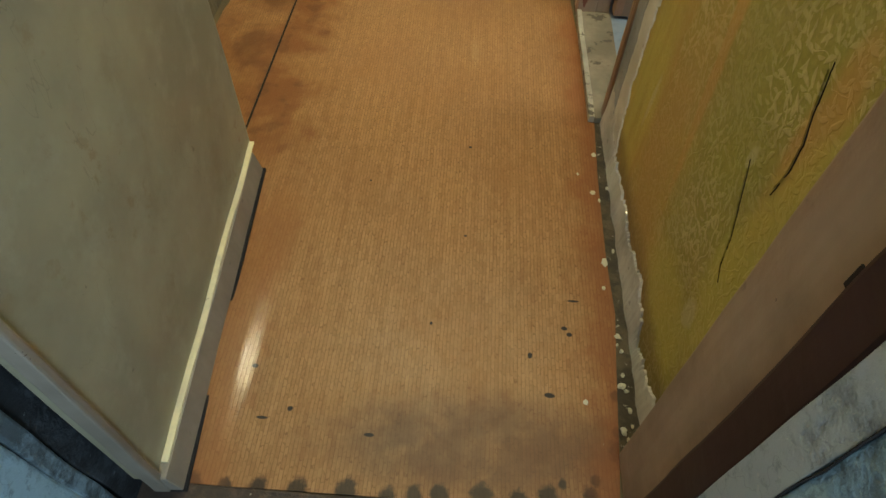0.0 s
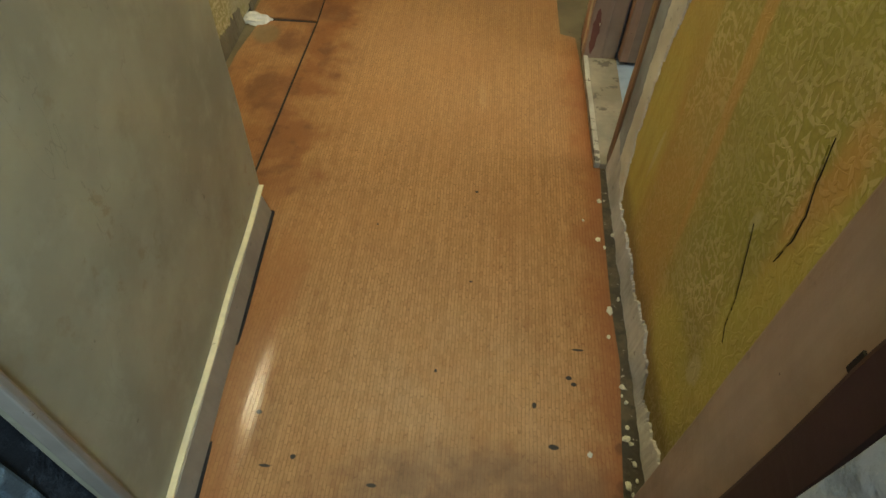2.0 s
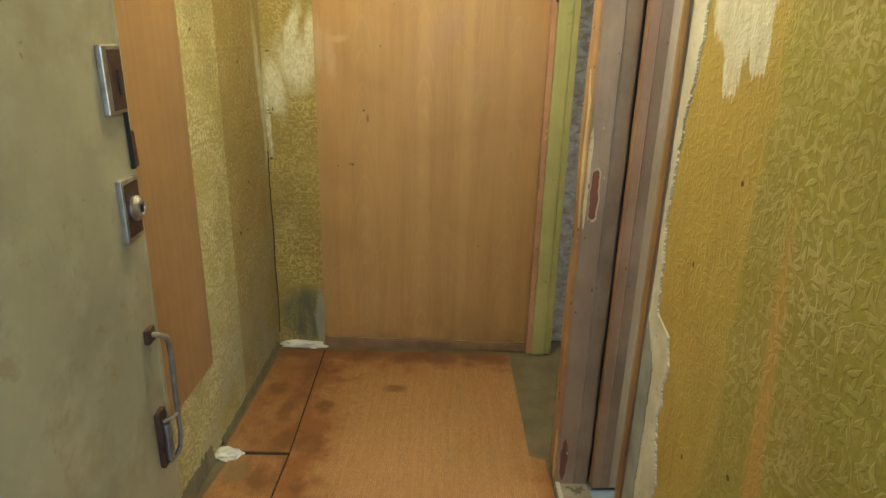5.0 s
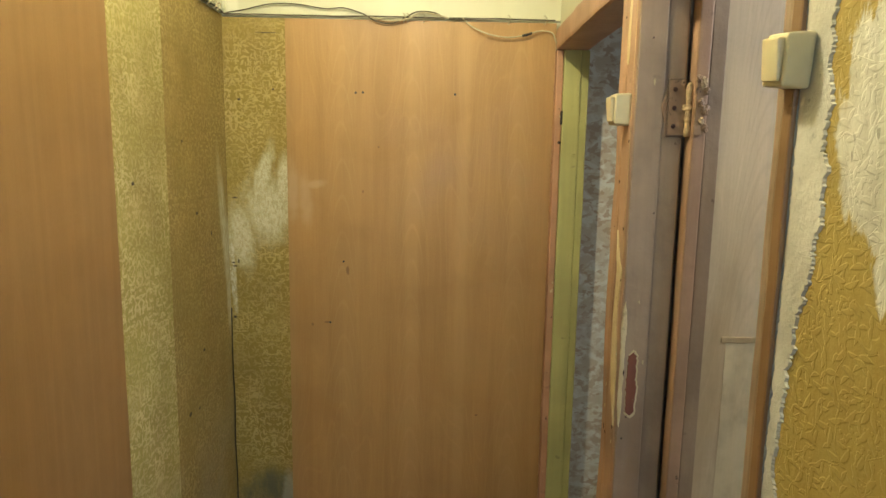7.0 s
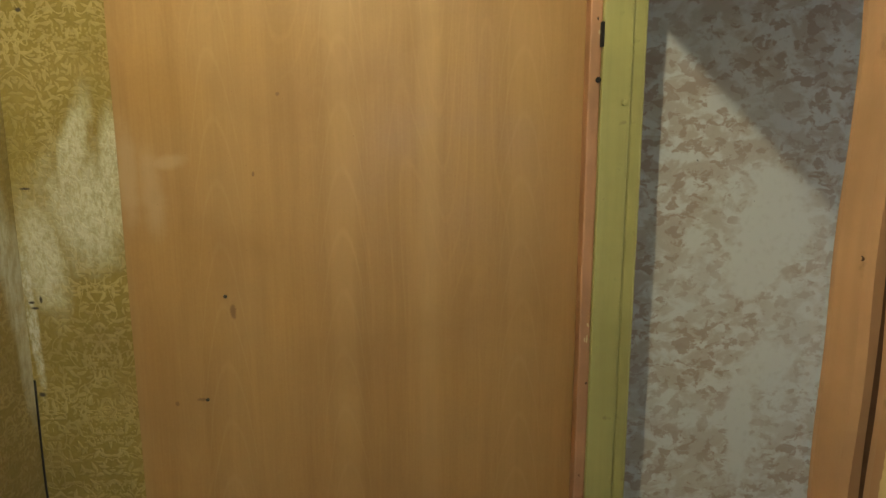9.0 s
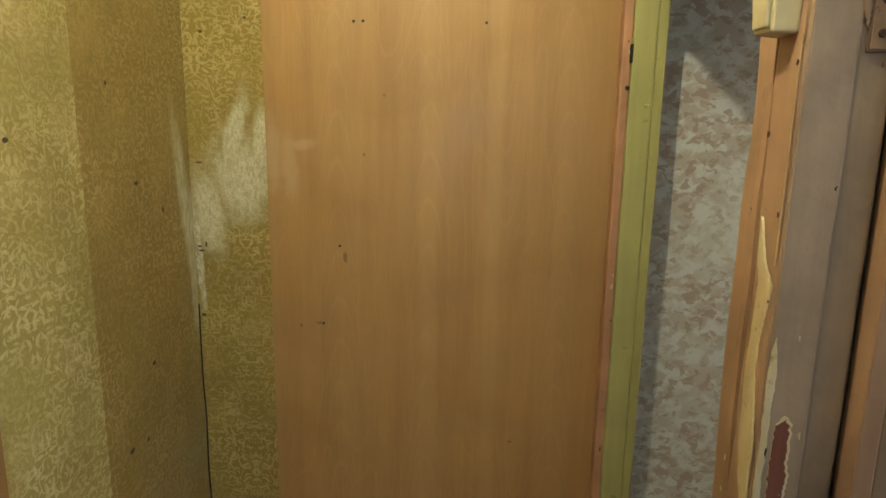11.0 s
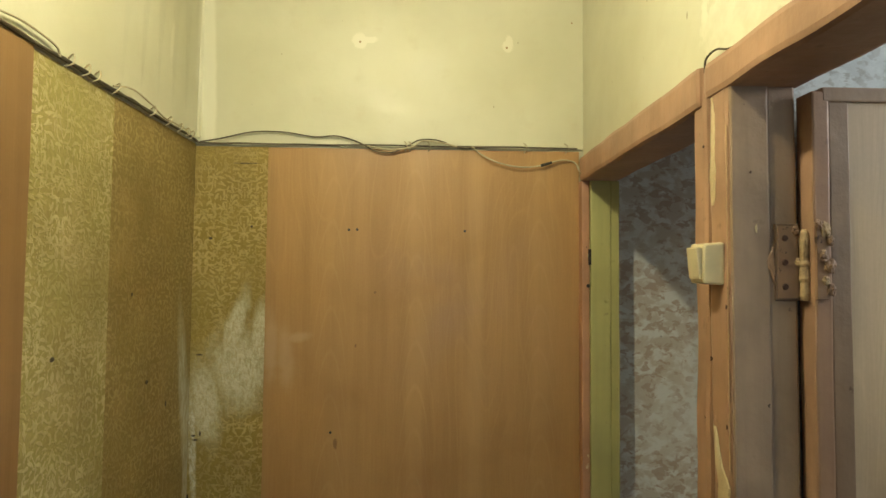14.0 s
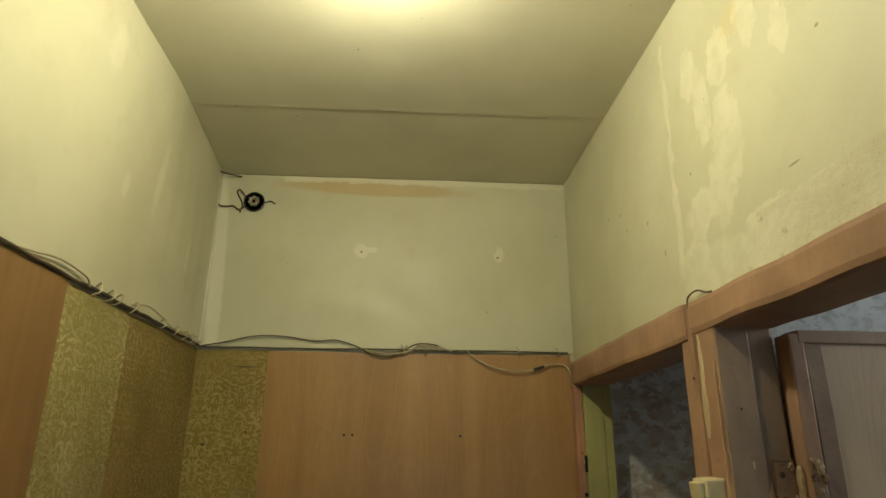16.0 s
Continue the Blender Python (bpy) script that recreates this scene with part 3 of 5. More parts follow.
def floor_print(name):
    k = Mat(name)
    v = k.stretch(1, 0.05, 1)
    g2 = k.noise(60.0, 4, v)
    bend = k.op("MULTIPLY", k.op("SUBTRACT", k.noise(7.0, 3), 0.5), 0.02)
    n = k.t.nodes.new("ShaderNodeTexBrick")
    n.offset, n.offset_frequency = 0.37, 2
    for key, val in (("Scale", 1.0), ("Mortar Size", 0.0011), ("Mortar Smooth", 0.6), ("Brick Width", 0.021), ("Row Height", 0.0082), ("Bias", 0.0)):
        n.inputs[key].default_value = val
    n.inputs["Color1"].default_value, n.inputs["Color2"].default_value, n.inputs["Mortar"].default_value = (0.25, 0.25, 0.25, 1), (1, 1, 1, 1), (0.5, 0.5, 0.5, 1)
    k.wire(n.inputs["Vector"], k.vec(k.op("ADD", k.y, k.op("MULTIPLY", k.noise(60.0, 2), 0.03)), k.op("ADD", k.x, k.op("MULTIPLY", bend, 0.3))))
    reed = n.outputs["Color"]
    f = k.op("ADD", k.op("MULTIPLY", reed, 0.20), k.op("ADD", k.op("MULTIPLY", g2, 0.42), k.op("MULTIPLY", k.noise(300.0, 2, k.stretch(1, 0.3, 1)), 0.34)))
    c = k.mix(k.span(f, 0.22, 0.78), (0.238, 0.114, 0.041), (0.405, 0.219, 0.088))
    joint = k.op("MULTIPLY", n.outputs["Fac"], k.span(k.noise(40.0, 3), 0.3, 0.6, 0.18, 0.58))
    c = k.mix(joint, c, (0.115, 0.048, 0.015))
    c = k.mix(k.span(k.noise(2.4, 5), 0.42, 0.72, 0.0, 0.45), c, (0.27, 0.118, 0.036))
    c = k.random_tint(c, 0.12)
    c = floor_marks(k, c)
    r = k.span(k.noise(5.0, 4), 0.3, 0.7, 0.40, 0.54)
    polish = k.blob(k.x, k.y, -0.428, 0.60, 0.018, 0.16, 0, 0.3, 6.0, 0.4)
    r = k.op("SUBTRACT", r, k.op("MULTIPLY", polish, 0.22))
    h = k.op("SUBTRACT", k.op("MULTIPLY_ADD", k.noise(3.0, 2), 1.5, k.op("MULTIPLY", f, 0.5)), k.op("MULTIPLY", n.outputs["Fac"], 0.7))
    return k.done(c, r, spec=0.3, height=h, depth=0.0007, strength=0.45)


def cream_wall(name, patches=False):
    k = Mat(name)
    c = k.mix(k.span(k.noise(2.2, 4), 0.3, 0.7), (0.50, 0.485, 0.335), (0.585, 0.57, 0.42))
    c = k.mix(k.span(k.noise(13.0, 5), 0.55, 0.8, 0.0, 0.25), c, (0.44, 0.38, 0.22))
    c = k.mix(k.span(k.noise(30.0, 2), 0.76, 0.79, 0.0, 0.6), c, (0.16, 0.13, 0.07))
    stain = k.op("MULTIPLY", k.blob(k.x, k.z, -0.33, 2.685, 0.33, 0.028, -1.5, 0.35, 6.0), k.span(k.y, 2.95, 3.0))
    c = k.mix(k.op("MULTIPLY", stain, 0.7), c, (0.50, 0.36, 0.16))
    h = k.op("ADD", k.noise(18.0, 5), k.op("MULTIPLY", k.noise(3.0, 2), 3.0))
    spots = k.marks(k.x, k.z, ((-0.36, 2.445, 0.026, 0.024), (-0.33, 2.45, 0.030, 0.012), (0.123, 2.437, 0.020, 0.018), (0.13, 2.45, 0.012, 0.022)), 0.7, 30.0)
    c = k.mix(k.op("MULTIPLY", k.op("MULTIPLY", spots, k.span(k.y, 2.95, 3.0)), 0.6), c, (0.72, 0.69, 0.55))
    corner = k.op("MULTIPLY", k.blob(k.x, k.z, -0.852, 2.36, 0.026, 0.36, 2, 0.3, 9.0), k.span(k.y, 2.95, 3.0))
    c = k.mix(k.op("MULTIPLY", corner, 0.65), c, (0.72, 0.70, 0.56))
    pits = k.marks(k.x, k.z, ((-0.36, 2.442, 0.004, 0.004), (0.123, 2.432, 0.004, 0.004), (0.34, 2.52, 0.003, 0.003)), 0.3)
    c = k.mix(k.op("MULTIPLY", pits, k.span(k.y, 2.95, 3.0)), c, (0.30, 0.20, 0.10))
    fill = k.op("MULTIPLY", k.op("MULTIPLY", k.span(k.op("ADD", k.z, k.op("MULTIPLY", k.op("SUBTRACT", k.noise(20.0, 3), 0.5), 0.03)), 2.700, 2.708), k.span(k.y, 2.95, 3.0)), k.span(k.x, -0.66, -0.64))
    c = k.mix(k.op("MULTIPLY", fill, 0.6), c, (0.72, 0.69, 0.54))
    drips = k.marks(k.y, k.z, ((2.281, 2.362, 0.016, 0.03), (2.764, 2.342, 0.012, 0.06), (2.10, 2.60, 0.03, 0.05), (2.45, 2.45, 0.02, 0.10)), 0.5, 24.0, 0.4)
    c = k.mix(k.op("MULTIPLY", k.op("MULTIPLY", drips, k.span(k.x, -0.7, -0.8)), 0.35), c, (0.74, 0.71, 0.56))
    if patches:
        sy = k.op("ADD", k.y, k.op("MULTIPLY", k.op("SUBTRACT", k.noise(40.0, 3, k.stretch(1, 1, 0.35)), 0.5), 0.05))
        m = k.marks(sy, k.z, ((2.00, 2.53, 0.035, 0.06), (1.965, 2.43, 0.03, 0.08), (1.88, 2.49, 0.04, 0.06), (1.885, 2.33, 0.05, 0.10), (1.93, 2.24, 0.05, 0.07), (2.02, 2.22, 0.05, 0.05), (2.06, 2.12, 0.07, 0.06),
                              (1.95, 2.10, 0.09, 0.05), (1.80, 2.12, 0.08, 0.04), (2.115, 2.55, 0.010, 0.13), (2.118, 2.28, 0.014, 0.17), (1.78, 2.50, 0.03, 0.06), (1.70, 2.42, 0.025, 0.05), (1.55, 2.45, 0.06, 0.04)), 0.55, 24.0, 0.12)
        nick = k.marks(k.y, k.z, ((2.28, 2.30, 0.004, 0.006), (2.20, 2.20, 0.003, 0.008), (1.95, 2.44, 0.004, 0.003), (2.42, 2.33, 0.003, 0.004), (1.62, 2.36, 0.005, 0.003), (2.04, 2.32, 0.003, 0.004), (1.72, 2.19, 0.015, 0.002)), 0.4)
        c = k.mix(k.op("MULTIPLY", nick, 0.7), c, (0.20, 0.16, 0.08))
        ochre = k.blob(k.y, k.z, 1.83, 2.53, 0.03, 0.03, 0, 0.5)
        c = k.mix(k.op("MULTIPLY", ochre, 0.4), c, (0.58, 0.46, 0.20))
        c = k.mix(k.op("MULTIPLY", m, k.span(k.noise(28.0, 5), 0.3, 0.65, 0.22, 0.62)), c, (0.72, 0.69, 0.54))
        h = k.op("ADD", h, k.op("MULTIPLY", m, 0.4))
    return k.done(c, k.span(k.noise(7.0, 3), 0.3, 0.7, 0.42, 0.58), height=h, depth=0.0022, strength=0.5)


def ceiling_paint(name):
    k = Mat(name)
    c = k.mix(k.span(k.noise(2.6, 4), 0.3, 0.7), (0.57, 0.55, 0.42), (0.65, 0.63, 0.49))
    c = k.mix(k.span(k.noise(40.0, 2), 0.74, 0.78, 0.0, 0.5), c, (0.2, 0.17, 0.1))
    off = k.op("ABSOLUTE", k.op("ADD", k.op("SUBTRACT", k.y, 2.53), k.op("MULTIPLY", k.op("SUBTRACT", k.noise(5.0, 5), 0.5), 0.14)))
    seam = k.op("MULTIPLY", k.span(off, 0.002, 0.007, 1.0, 0.0), k.span(k.noise(6.0, 2), 0.35, 0.55))
    c = k.mix(k.op("MULTIPLY", seam, 0.16), c, (0.25, 0.22, 0.14))
    h = k.op("ADD", k.noise(14.0, 5), k.op("MULTIPLY", k.noise(2.0, 2), 4.0))
    return k.done(c, 0.55, height=h, depth=0.003, strength=0.5)


def mottled_paper(name, a, b, c3, scale=1.0, pale=()):
    """Grey paper with pressed, cloud-like blotches."""
    k = Mat(name)
    f = k.noise(17.0 * scale, 5, k.stretch(1, 1, 1.5), 0.6, 0.5)
    g = k.noise(31.0 * scale, 5, k.stretch(1, 1, 1.4), 0.6, 0.4)
    worn = k.span(k.noise(3.6 * scale, 3, dist=0.6), 0.45, 0.62, 1.0, 0.5)
    if pale:
        worn = k.op("SUBTRACT", worn, k.op("MULTIPLY", k.marks(k.x, k.z, pale, 0.9, 13.0, 0.25), 0.75), clamp=True)
    c = k.mix(k.op("MULTIPLY", k.span(f, 0.42, 0.56), worn), a, b)
    c = k.mix(k.op("MULTIPLY", k.span(g, 0.51, 0.58), k.op("MULTIPLY", worn, 0.85)), c, c3)
    c = k.mix(k.span(k.noise(70.0 * scale, 4), 0.5, 0.8, 0.0, 0.25), c, tuple(0.7 * q for q in b))
    c = k.mix(k.span(k.noise(41.0, 2), 0.765, 0.78, 0.0, 0.8), c, (0.07, 0.06, 0.05))
    return k.done(c, 0.7, height=k.op("ADD", f, k.op("MULTIPLY", k.noise(90.0, 3), 0.4)), depth=0.002, strength=0.5)


def plain(name, color, rough=0.5, metal=0.0, grime=0.25, scale=30.0, bump=0.0006):
    k = Mat(name)
    f = k.noise(scale, 5)
    c = k.mix(k.span(f, 0.4, 0.75, 0.0, grime), color, tuple(0.3 * q for q in color))
    return k.done(c, rough, metal, height=k.noise(scale * 3, 3), depth=bump, strength=0.4)


M_FLOOR = floor_print("floor_board_print")
M_CONCRETE = plaster("concrete", (0.150, 0.120, 0.062), (0.105, 0.085, 0.045), 0.002)
M_PAPER = wallpaper("vine_wallpaper_old", (0.245, 0.180, 0.054), (0.42, 0.315, 0.130), 0.8, left_marks)
M_PAPER_PALE = wallpaper("vine_wallpaper_pale", (0.32, 0.275, 0.090), (0.57, 0.485, 0.265), 1.0, left_marks)
M_PAPER_END = wallpaper("vine_wallpaper_end", (0.275, 0.205, 0.050), (0.49, 0.37, 0.150), 0.95, scraped)
M_PAPER_RIGHT = wallpaper("vine_wallpaper_right", (0.335, 0.300, 0.066), (0.56, 0.465, 0.215), 1.0, right_marks, (0.24, 0.16, 0.045))
M_PANEL = wood_print("wood_panel_print", (0.275, 0.147, 0.049), (0.455, 0.264, 0.100), 0.42, extra=panel_marks, soft=1.0)
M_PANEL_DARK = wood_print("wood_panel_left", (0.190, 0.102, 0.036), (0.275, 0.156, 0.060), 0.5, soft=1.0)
M_CREAM = cream_wall("cream_wall_paint")
M_CREAM_R = cream_wall("cream_wall_patched", True)
M_CEIL = ceiling_paint("ceiling_whitewash")
M_MAUVE = painted("mauve_brown_paint", (0.295, 0.205, 0.138), wear=0.16, streak=(0.27, 0.155, 0.085), lumps=2.6, mottle=0.24)
M_ORANGE = painted("ochre_brown_paint", (0.36, 0.215, 0.135), wear=0.14, lumps=2.0)
M_ARRIS = painted("rubbed_arris", (0.44, 0.30, 0.165), (0.28, 0.16, 0.09), 0.5, chips=45.0)
M_CASING = painted("rubbed_brown_casing", (0.215, 0.118, 0.052), (0.42, 0.33, 0.22), 0.10, streak=(0.16, 0.08, 0.036), lumps=1.5)
M_PINK = painted("pink_ochre_paint", (0.44, 0.23, 0.13), wear=0.05)
M_GREEN = painted("pale_green_paint", (0.40, 0.38, 0.145), wear=0.06, mottle=0.1)
M_REDBROWN = painted("dark_red_paint", (0.027, 0.0095, 0.011), (0.2, 0.14, 0.11), 0.05)
M_BLUE = grimy("stairwell_blue_paint", (0.31, 0.45, 0.51), (0.085, 0.115, 0.13), (0.42, 0.52, 0.55), 0.5, 0.28, 0.2)
M_BLUE_DIRTY = grimy("dirty_blue_paint", (0.23, 0.32, 0.36), (0.035, 0.045, 0.05), (0.36, 0.44, 0.47), 0.55, 0.55, 0.2)
M_BLUEWHITE = grimy("blue_white_paint", (0.42, 0.45, 0.45), (0.15, 0.17, 0.175), (0.52, 0.52, 0.48), 0.55, 0.2, 0.4)
# Near-black blue: shade of the hinge gap put into the colour, with grime.
M_GAP = grimy("shaded_blue_gap", (0.050, 0.060, 0.068), (0.010, 0.011, 0.012), (0.15, 0.18, 0.19), 0.7, 0.6, 0.2)
M_LEAF = door_paint("grey_door_paint")
M_STRIP = painted("kick_strip_paint", (0.25, 0.215, 0.165), wear=0.2, mottle=0.2)
# Paler than the door: lamplight on the ledge's top is in this colour.
M_LEDGE = painted("lit_ledge_paint", (0.70, 0.62, 0.38), (0.25, 0.2, 0.12), 0.2)
M_PLASTER = plaster("white_plaster", (0.66, 0.63, 0.54), (0.48, 0.45, 0.37), 0.004)
M_FOOT = plaster("smeared_foot_plaster", (0.60, 0.57, 0.50), (0.36, 0.335, 0.285), 0.003)
M_GREYPL = plaster("grey_cement", (0.33, 0.35, 0.35), (0.21, 0.22, 0.22), 0.004)
M_BAREWOOD = plaster("bare_wood_filler", (0.64, 0.53, 0.34), (0.50, 0.39, 0.22), 0.003)
M_RED = painted("old_red_primer", (0.165, 0.052, 0.030), (0.3, 0.22, 0.15), 0.2, chips=60.0)
M_THRESH = grimy("worn_threshold_paint", (0.105, 0.066, 0.045), (0.028, 0.023, 0.019), (0.34, 0.31, 0.25), 0.42, 0.6, 0.3)
M_NOSE = grimy("scuffed_nosing", (0.19, 0.15, 0.12), (0.045, 0.036, 0.029), (0.38, 0.36, 0.31), 0.5, 0.5, 1.0)
M_SILL = painted("worn_white_sill", (0.34, 0.31, 0.235), (0.11, 0.09, 0.065), 0.7, 0.6, 2.0, 0.3, None, 30.0)
M_SILL_BOARD = painted("worn_sill_board", (0.21, 0.178, 0.12), (0.09, 0.07, 0.042), 0.75, 0.6, 2.0, 0.3, (0.16, 0.12, 0.07), 14.0)
M_KICK = painted("brown_kick_paint", (0.22, 0.125, 0.065), wear=0.2)
M_VENEER = wood_print("grey_veneer", (0.45, 0.345, 0.23), (0.68, 0.53, 0.365), 0.45, extra=veneer_marks, soft=0.6)
M_VENEER_LOW = wood_print("scuffed_veneer", (0.54, 0.43, 0.28), (0.66, 0.54, 0.36), 0.55, extra=panel_dirt, soft=1.0)
M_ROOM2 = mottled_paper("mottled_grey_paper", (0.66, 0.67, 0.65), (0.52, 0.475, 0.415), (0.40, 0.305, 0.24), 0.85, ((0.88, 1.33, 0.08, 0.15), (0.83, 1.20, 0.06, 0.07), (0.90, 0.95, 0.07, 0.06), (0.83, 0.80, 0.035, 0.17)))
M_ROOM1 = mottled_paper("pale_blue_paper", (0.62, 0.68, 0.70), (0.50, 0.55, 0.57), (0.36, 0.37, 0.36), 1.3)
M_SWITCH = plain("cream_plastic", (0.62, 0.54, 0.34), 0.35, grime=0.12)
M_STEEL = plain("worn_steel", (0.42, 0.40, 0.36), 0.38, 0.9, 0.5, 40.0)
M_RUST = plain("rusty_iron", (0.075, 0.036, 0.026), 0.6, 0.4, 0.6, 50.0)
M_LEDGE_BROWN = painted("worn_ledge_brown", (0.36, 0.26, 0.15), wear=0.1)
M_REBATE = painted("grimy_hinge_edge", (0.14, 0.085, 0.05), (0.04, 0.025, 0.015), 0.5, chips=50.0)
M_HINGE = painted("paint_clogged_hinge", (0.275, 0.165, 0.095), (0.06, 0.035, 0.02), 0.55, chips=40.0, lumps=3.0)
M_KNUCKLE = plain("scraped_knuckle", (0.42, 0.30, 0.17), 0.6, 0.2, 0.8, 90.0)
M_DARK = plain("dark_void", (0.012, 0.010, 0.008), 0.9, grime=0.1)
M_CABLE = plain("dusty_dark_cable", (0.085, 0.070, 0.042), 0.75, grime=0.4)
M_CABLE_W = plain("cream_cable", (0.42, 0.37, 0.24), 0.6, grime=0.3)
M_BLACK = plain("black_plastic", (0.02, 0.018, 0.015), 0.35, grime=0.2)
M_STONE = grimy("stairwell_floor", (0.105, 0.11, 0.105), (0.042, 0.044, 0.043), (0.2, 0.2, 0.19), 0.65, 0.4, 0.3)
M_FLAKE = plaster("cream_plaster_layer", (0.66, 0.63, 0.48), (0.55, 0.52, 0.38), 0.004)
M_DIRT = grimy("floor_dirt", (0.105, 0.085, 0.052), (0.040, 0.032, 0.022), (0.50, 0.47, 0.40), 0.8, 0.5, 0.7)
M_GLOW = Mat("bulb_glass").done((0.9, 0.85, 0.7), 0.3, emit=(1.0, 0.92, 0.62), power=BULB)


# ---- shape tools ----
def add_box(bm, x0, x1, y0, y1, z0, z1):
    r = bmesh.ops.create_cube(bm, size=1.0)
    for v in r["verts"]:
        v.co = Vector((x0 + (v.co.x + 0.5) * (x1 - x0), y0 + (v.co.y + 0.5) * (y1 - y0), z0 + (v.co.z + 0.5) * (z1 - z0)))
    return r["verts"]


def box(x0, x1, y0, y1, z0, z1, bevel=0.0, seg=2):
    bm = bmesh.new()
    add_box(bm, x0, x1, y0, y1, z0, z1)
    if bevel:
        bmesh.ops.bevel(bm, geom=bm.edges[:], offset=bevel, segments=seg, affect="EDGES", profile=0.6)
    return bm


def boxes(*spans):
    bm = bmesh.new()
    for s in spans:
        add_box(bm, *s)
    return bm


def board(x0, x1, y0, y1, z0, z1, bevel=0.004, step=0.06, wob=0.0015, axis=2, seed=0.0):
    """A painted board with rounded, uneven edges, cut along its length."""
    bm = box(x0, x1, y0, y1, z0, z1, bevel)
    lo, hi = ((x0, x1), (y0, y1), (z0, z1))[axis]
    n = int((hi - lo) / step)
    no = Vector((0, 0, 0))
    no[axis] = 1
    for i in range(1, n):
        co = Vector((0, 0, 0))
        co[axis] = lo + (hi - lo) * i / n
        bmesh.ops.bisect_plane(bm, geom=bm.verts[:] + bm.edges[:] + bm.faces[:], plane_co=co, plane_no=no)
    for v in bm.verts:
        d = noise.noise_vector(v.co * 7 + Vector((seed, seed, seed)))
        d[axis] = 0
        v.co += d * wob
    return bm


def lean(bm, per_z, axis=1):
    for v in bm.verts:
        v.co[axis] += per_z * v.co.z
    return bm


def slab(points, z0, z1, bevel=0.0):
    """A flat piece with the given outline."""
    bm = bmesh.new()
    f = bm.faces.new([bm.verts.new((x, y, z0)) for x, y in points])
    f.normal_update()
    if f.normal.z < 0:
        f.normal_flip()
    r = bmesh.ops.extrude_face_region(bm, geom=[f])
    for v in r["geom"]:
        if isinstance(v, bmesh.types.BMVert):
            v.co.z = z1
    bmesh.ops.recalc_face_normals(bm, faces=bm.faces[:])
    if bevel:
        bmesh.ops.bevel(bm, geom=[e for e in bm.edges if abs(e.verts[0].co.z - e.verts[1].co.z) < 1e-6 and e.verts[0].co.z == z1], offset=bevel, segments=1, affect="EDGES")
    return bm


def ragged(axis, at, thick, lo, hi, a, b, wob=0.02, step=0.012, freq=9.0, seed=0.0, taper=0.35):
    """A ragged flake or patch on a wall: axis and at give the wall's plane, lo to hi its run up the wall, a and b functions of z
    for its two sides. It stands thick proud, towards the sign of thick."""
    bm = bmesh.new()
    n = max(3, int((hi - lo) / step))
    rows = []
    for i in range(n + 1):
        z = lo + (hi - lo) * i / n
        end = min(1.0, min(i, n - i) / (n * taper + 1e-6)) ** 0.5 if taper else 1.0
        l, r = a(z), b(z)
        mid = (l + r) / 2
        l = mid + (l - mid) * end + wob * (noise.noise((z * freq, seed, 0.0)) + 0.6 * noise.noise((z * freq * 4, seed, 3.0)) + 0.5 * noise.noise((z * freq * 13, seed, 4.0)))
        r = mid + (r - mid) * end + wob * (noise.noise((z * freq, seed, 7.0)) + 0.6 * noise.noise((z * freq * 4, seed, 9.0)) + 0.5 * noise.noise((z * freq * 13, seed, 5.0)))
        if r - l < 0.002:
            r = l + 0.002
        row = []
        for s, w in ((l, 0.0), (l + min(0.003, (r - l) / 4), 1.0), (r - min(0.003, (r - l) / 4), 1.0), (r, 0.0)):
            d = at + thick * (0.08 + 0.92 * w)
            row.append(bm.verts.new((d, s, z) if axis == 0 else (s, d, z)))
        rows.append(row)
    for p, q in zip(rows, rows[1:]):
        for i in range(3):
            bm.faces.new((p[i], p[i + 1], q[i + 1], q[i]))
    for row in (rows[0], rows[-1]):
        bm.faces.new(row)
    bmesh.ops.recalc_face_normals(bm, faces=bm.faces[:])
    bmesh.ops.translate(bm, verts=bm.verts[:], vec=(0, 0, 0))
    return bm


def smooth_line(points, per=8):
    p = [Vector(q) for q in points]
    p = [p[0] * 2 - p[1]] + p + [p[-1] * 2 - p[-2]]
    out = []
    for a, b, c, d in zip(p, p[1:], p[2:], p[3:]):
        for i in range(per):
            t = i / per
            out.append(0.5 * (2 * b + (c - a) * t + (2 * a - 5 * b + 4 * c - d) * t * t + (3 * b - a - 3 * c + d) * t ** 3))
    return out + [p[-2]]


def tube(points, r, per=8, sides=7, bm=None):
    bm = bm or bmesh.new()
    line = smooth_line(points, per)
    rings = []
    for i, c in enumerate(line):
        d = (line[min(i + 1, len(line) - 1)] - line[max(i - 1, 0)]).normalized()
        s = d.orthogonal().normalized() if not rings else (side - d * side.dot(d)).normalized()
        side = s
        o = d.cross(s)
        rings.append([bm.verts.new(c + r * (math.cos(2 * math.pi * k / sides) * s + math.sin(2 * math.pi * k / sides) * o)) for k in range(sides)])
    for p, q in zip(rings, rings[1:]):
        for k in range(sides):
            bm.faces.new((p[k], p[(k + 1) % sides], q[(k + 1) % sides], q[k]))
    bm.faces.new(rings[0][::-1])
    bm.faces.new(rings[-1])
    return bm


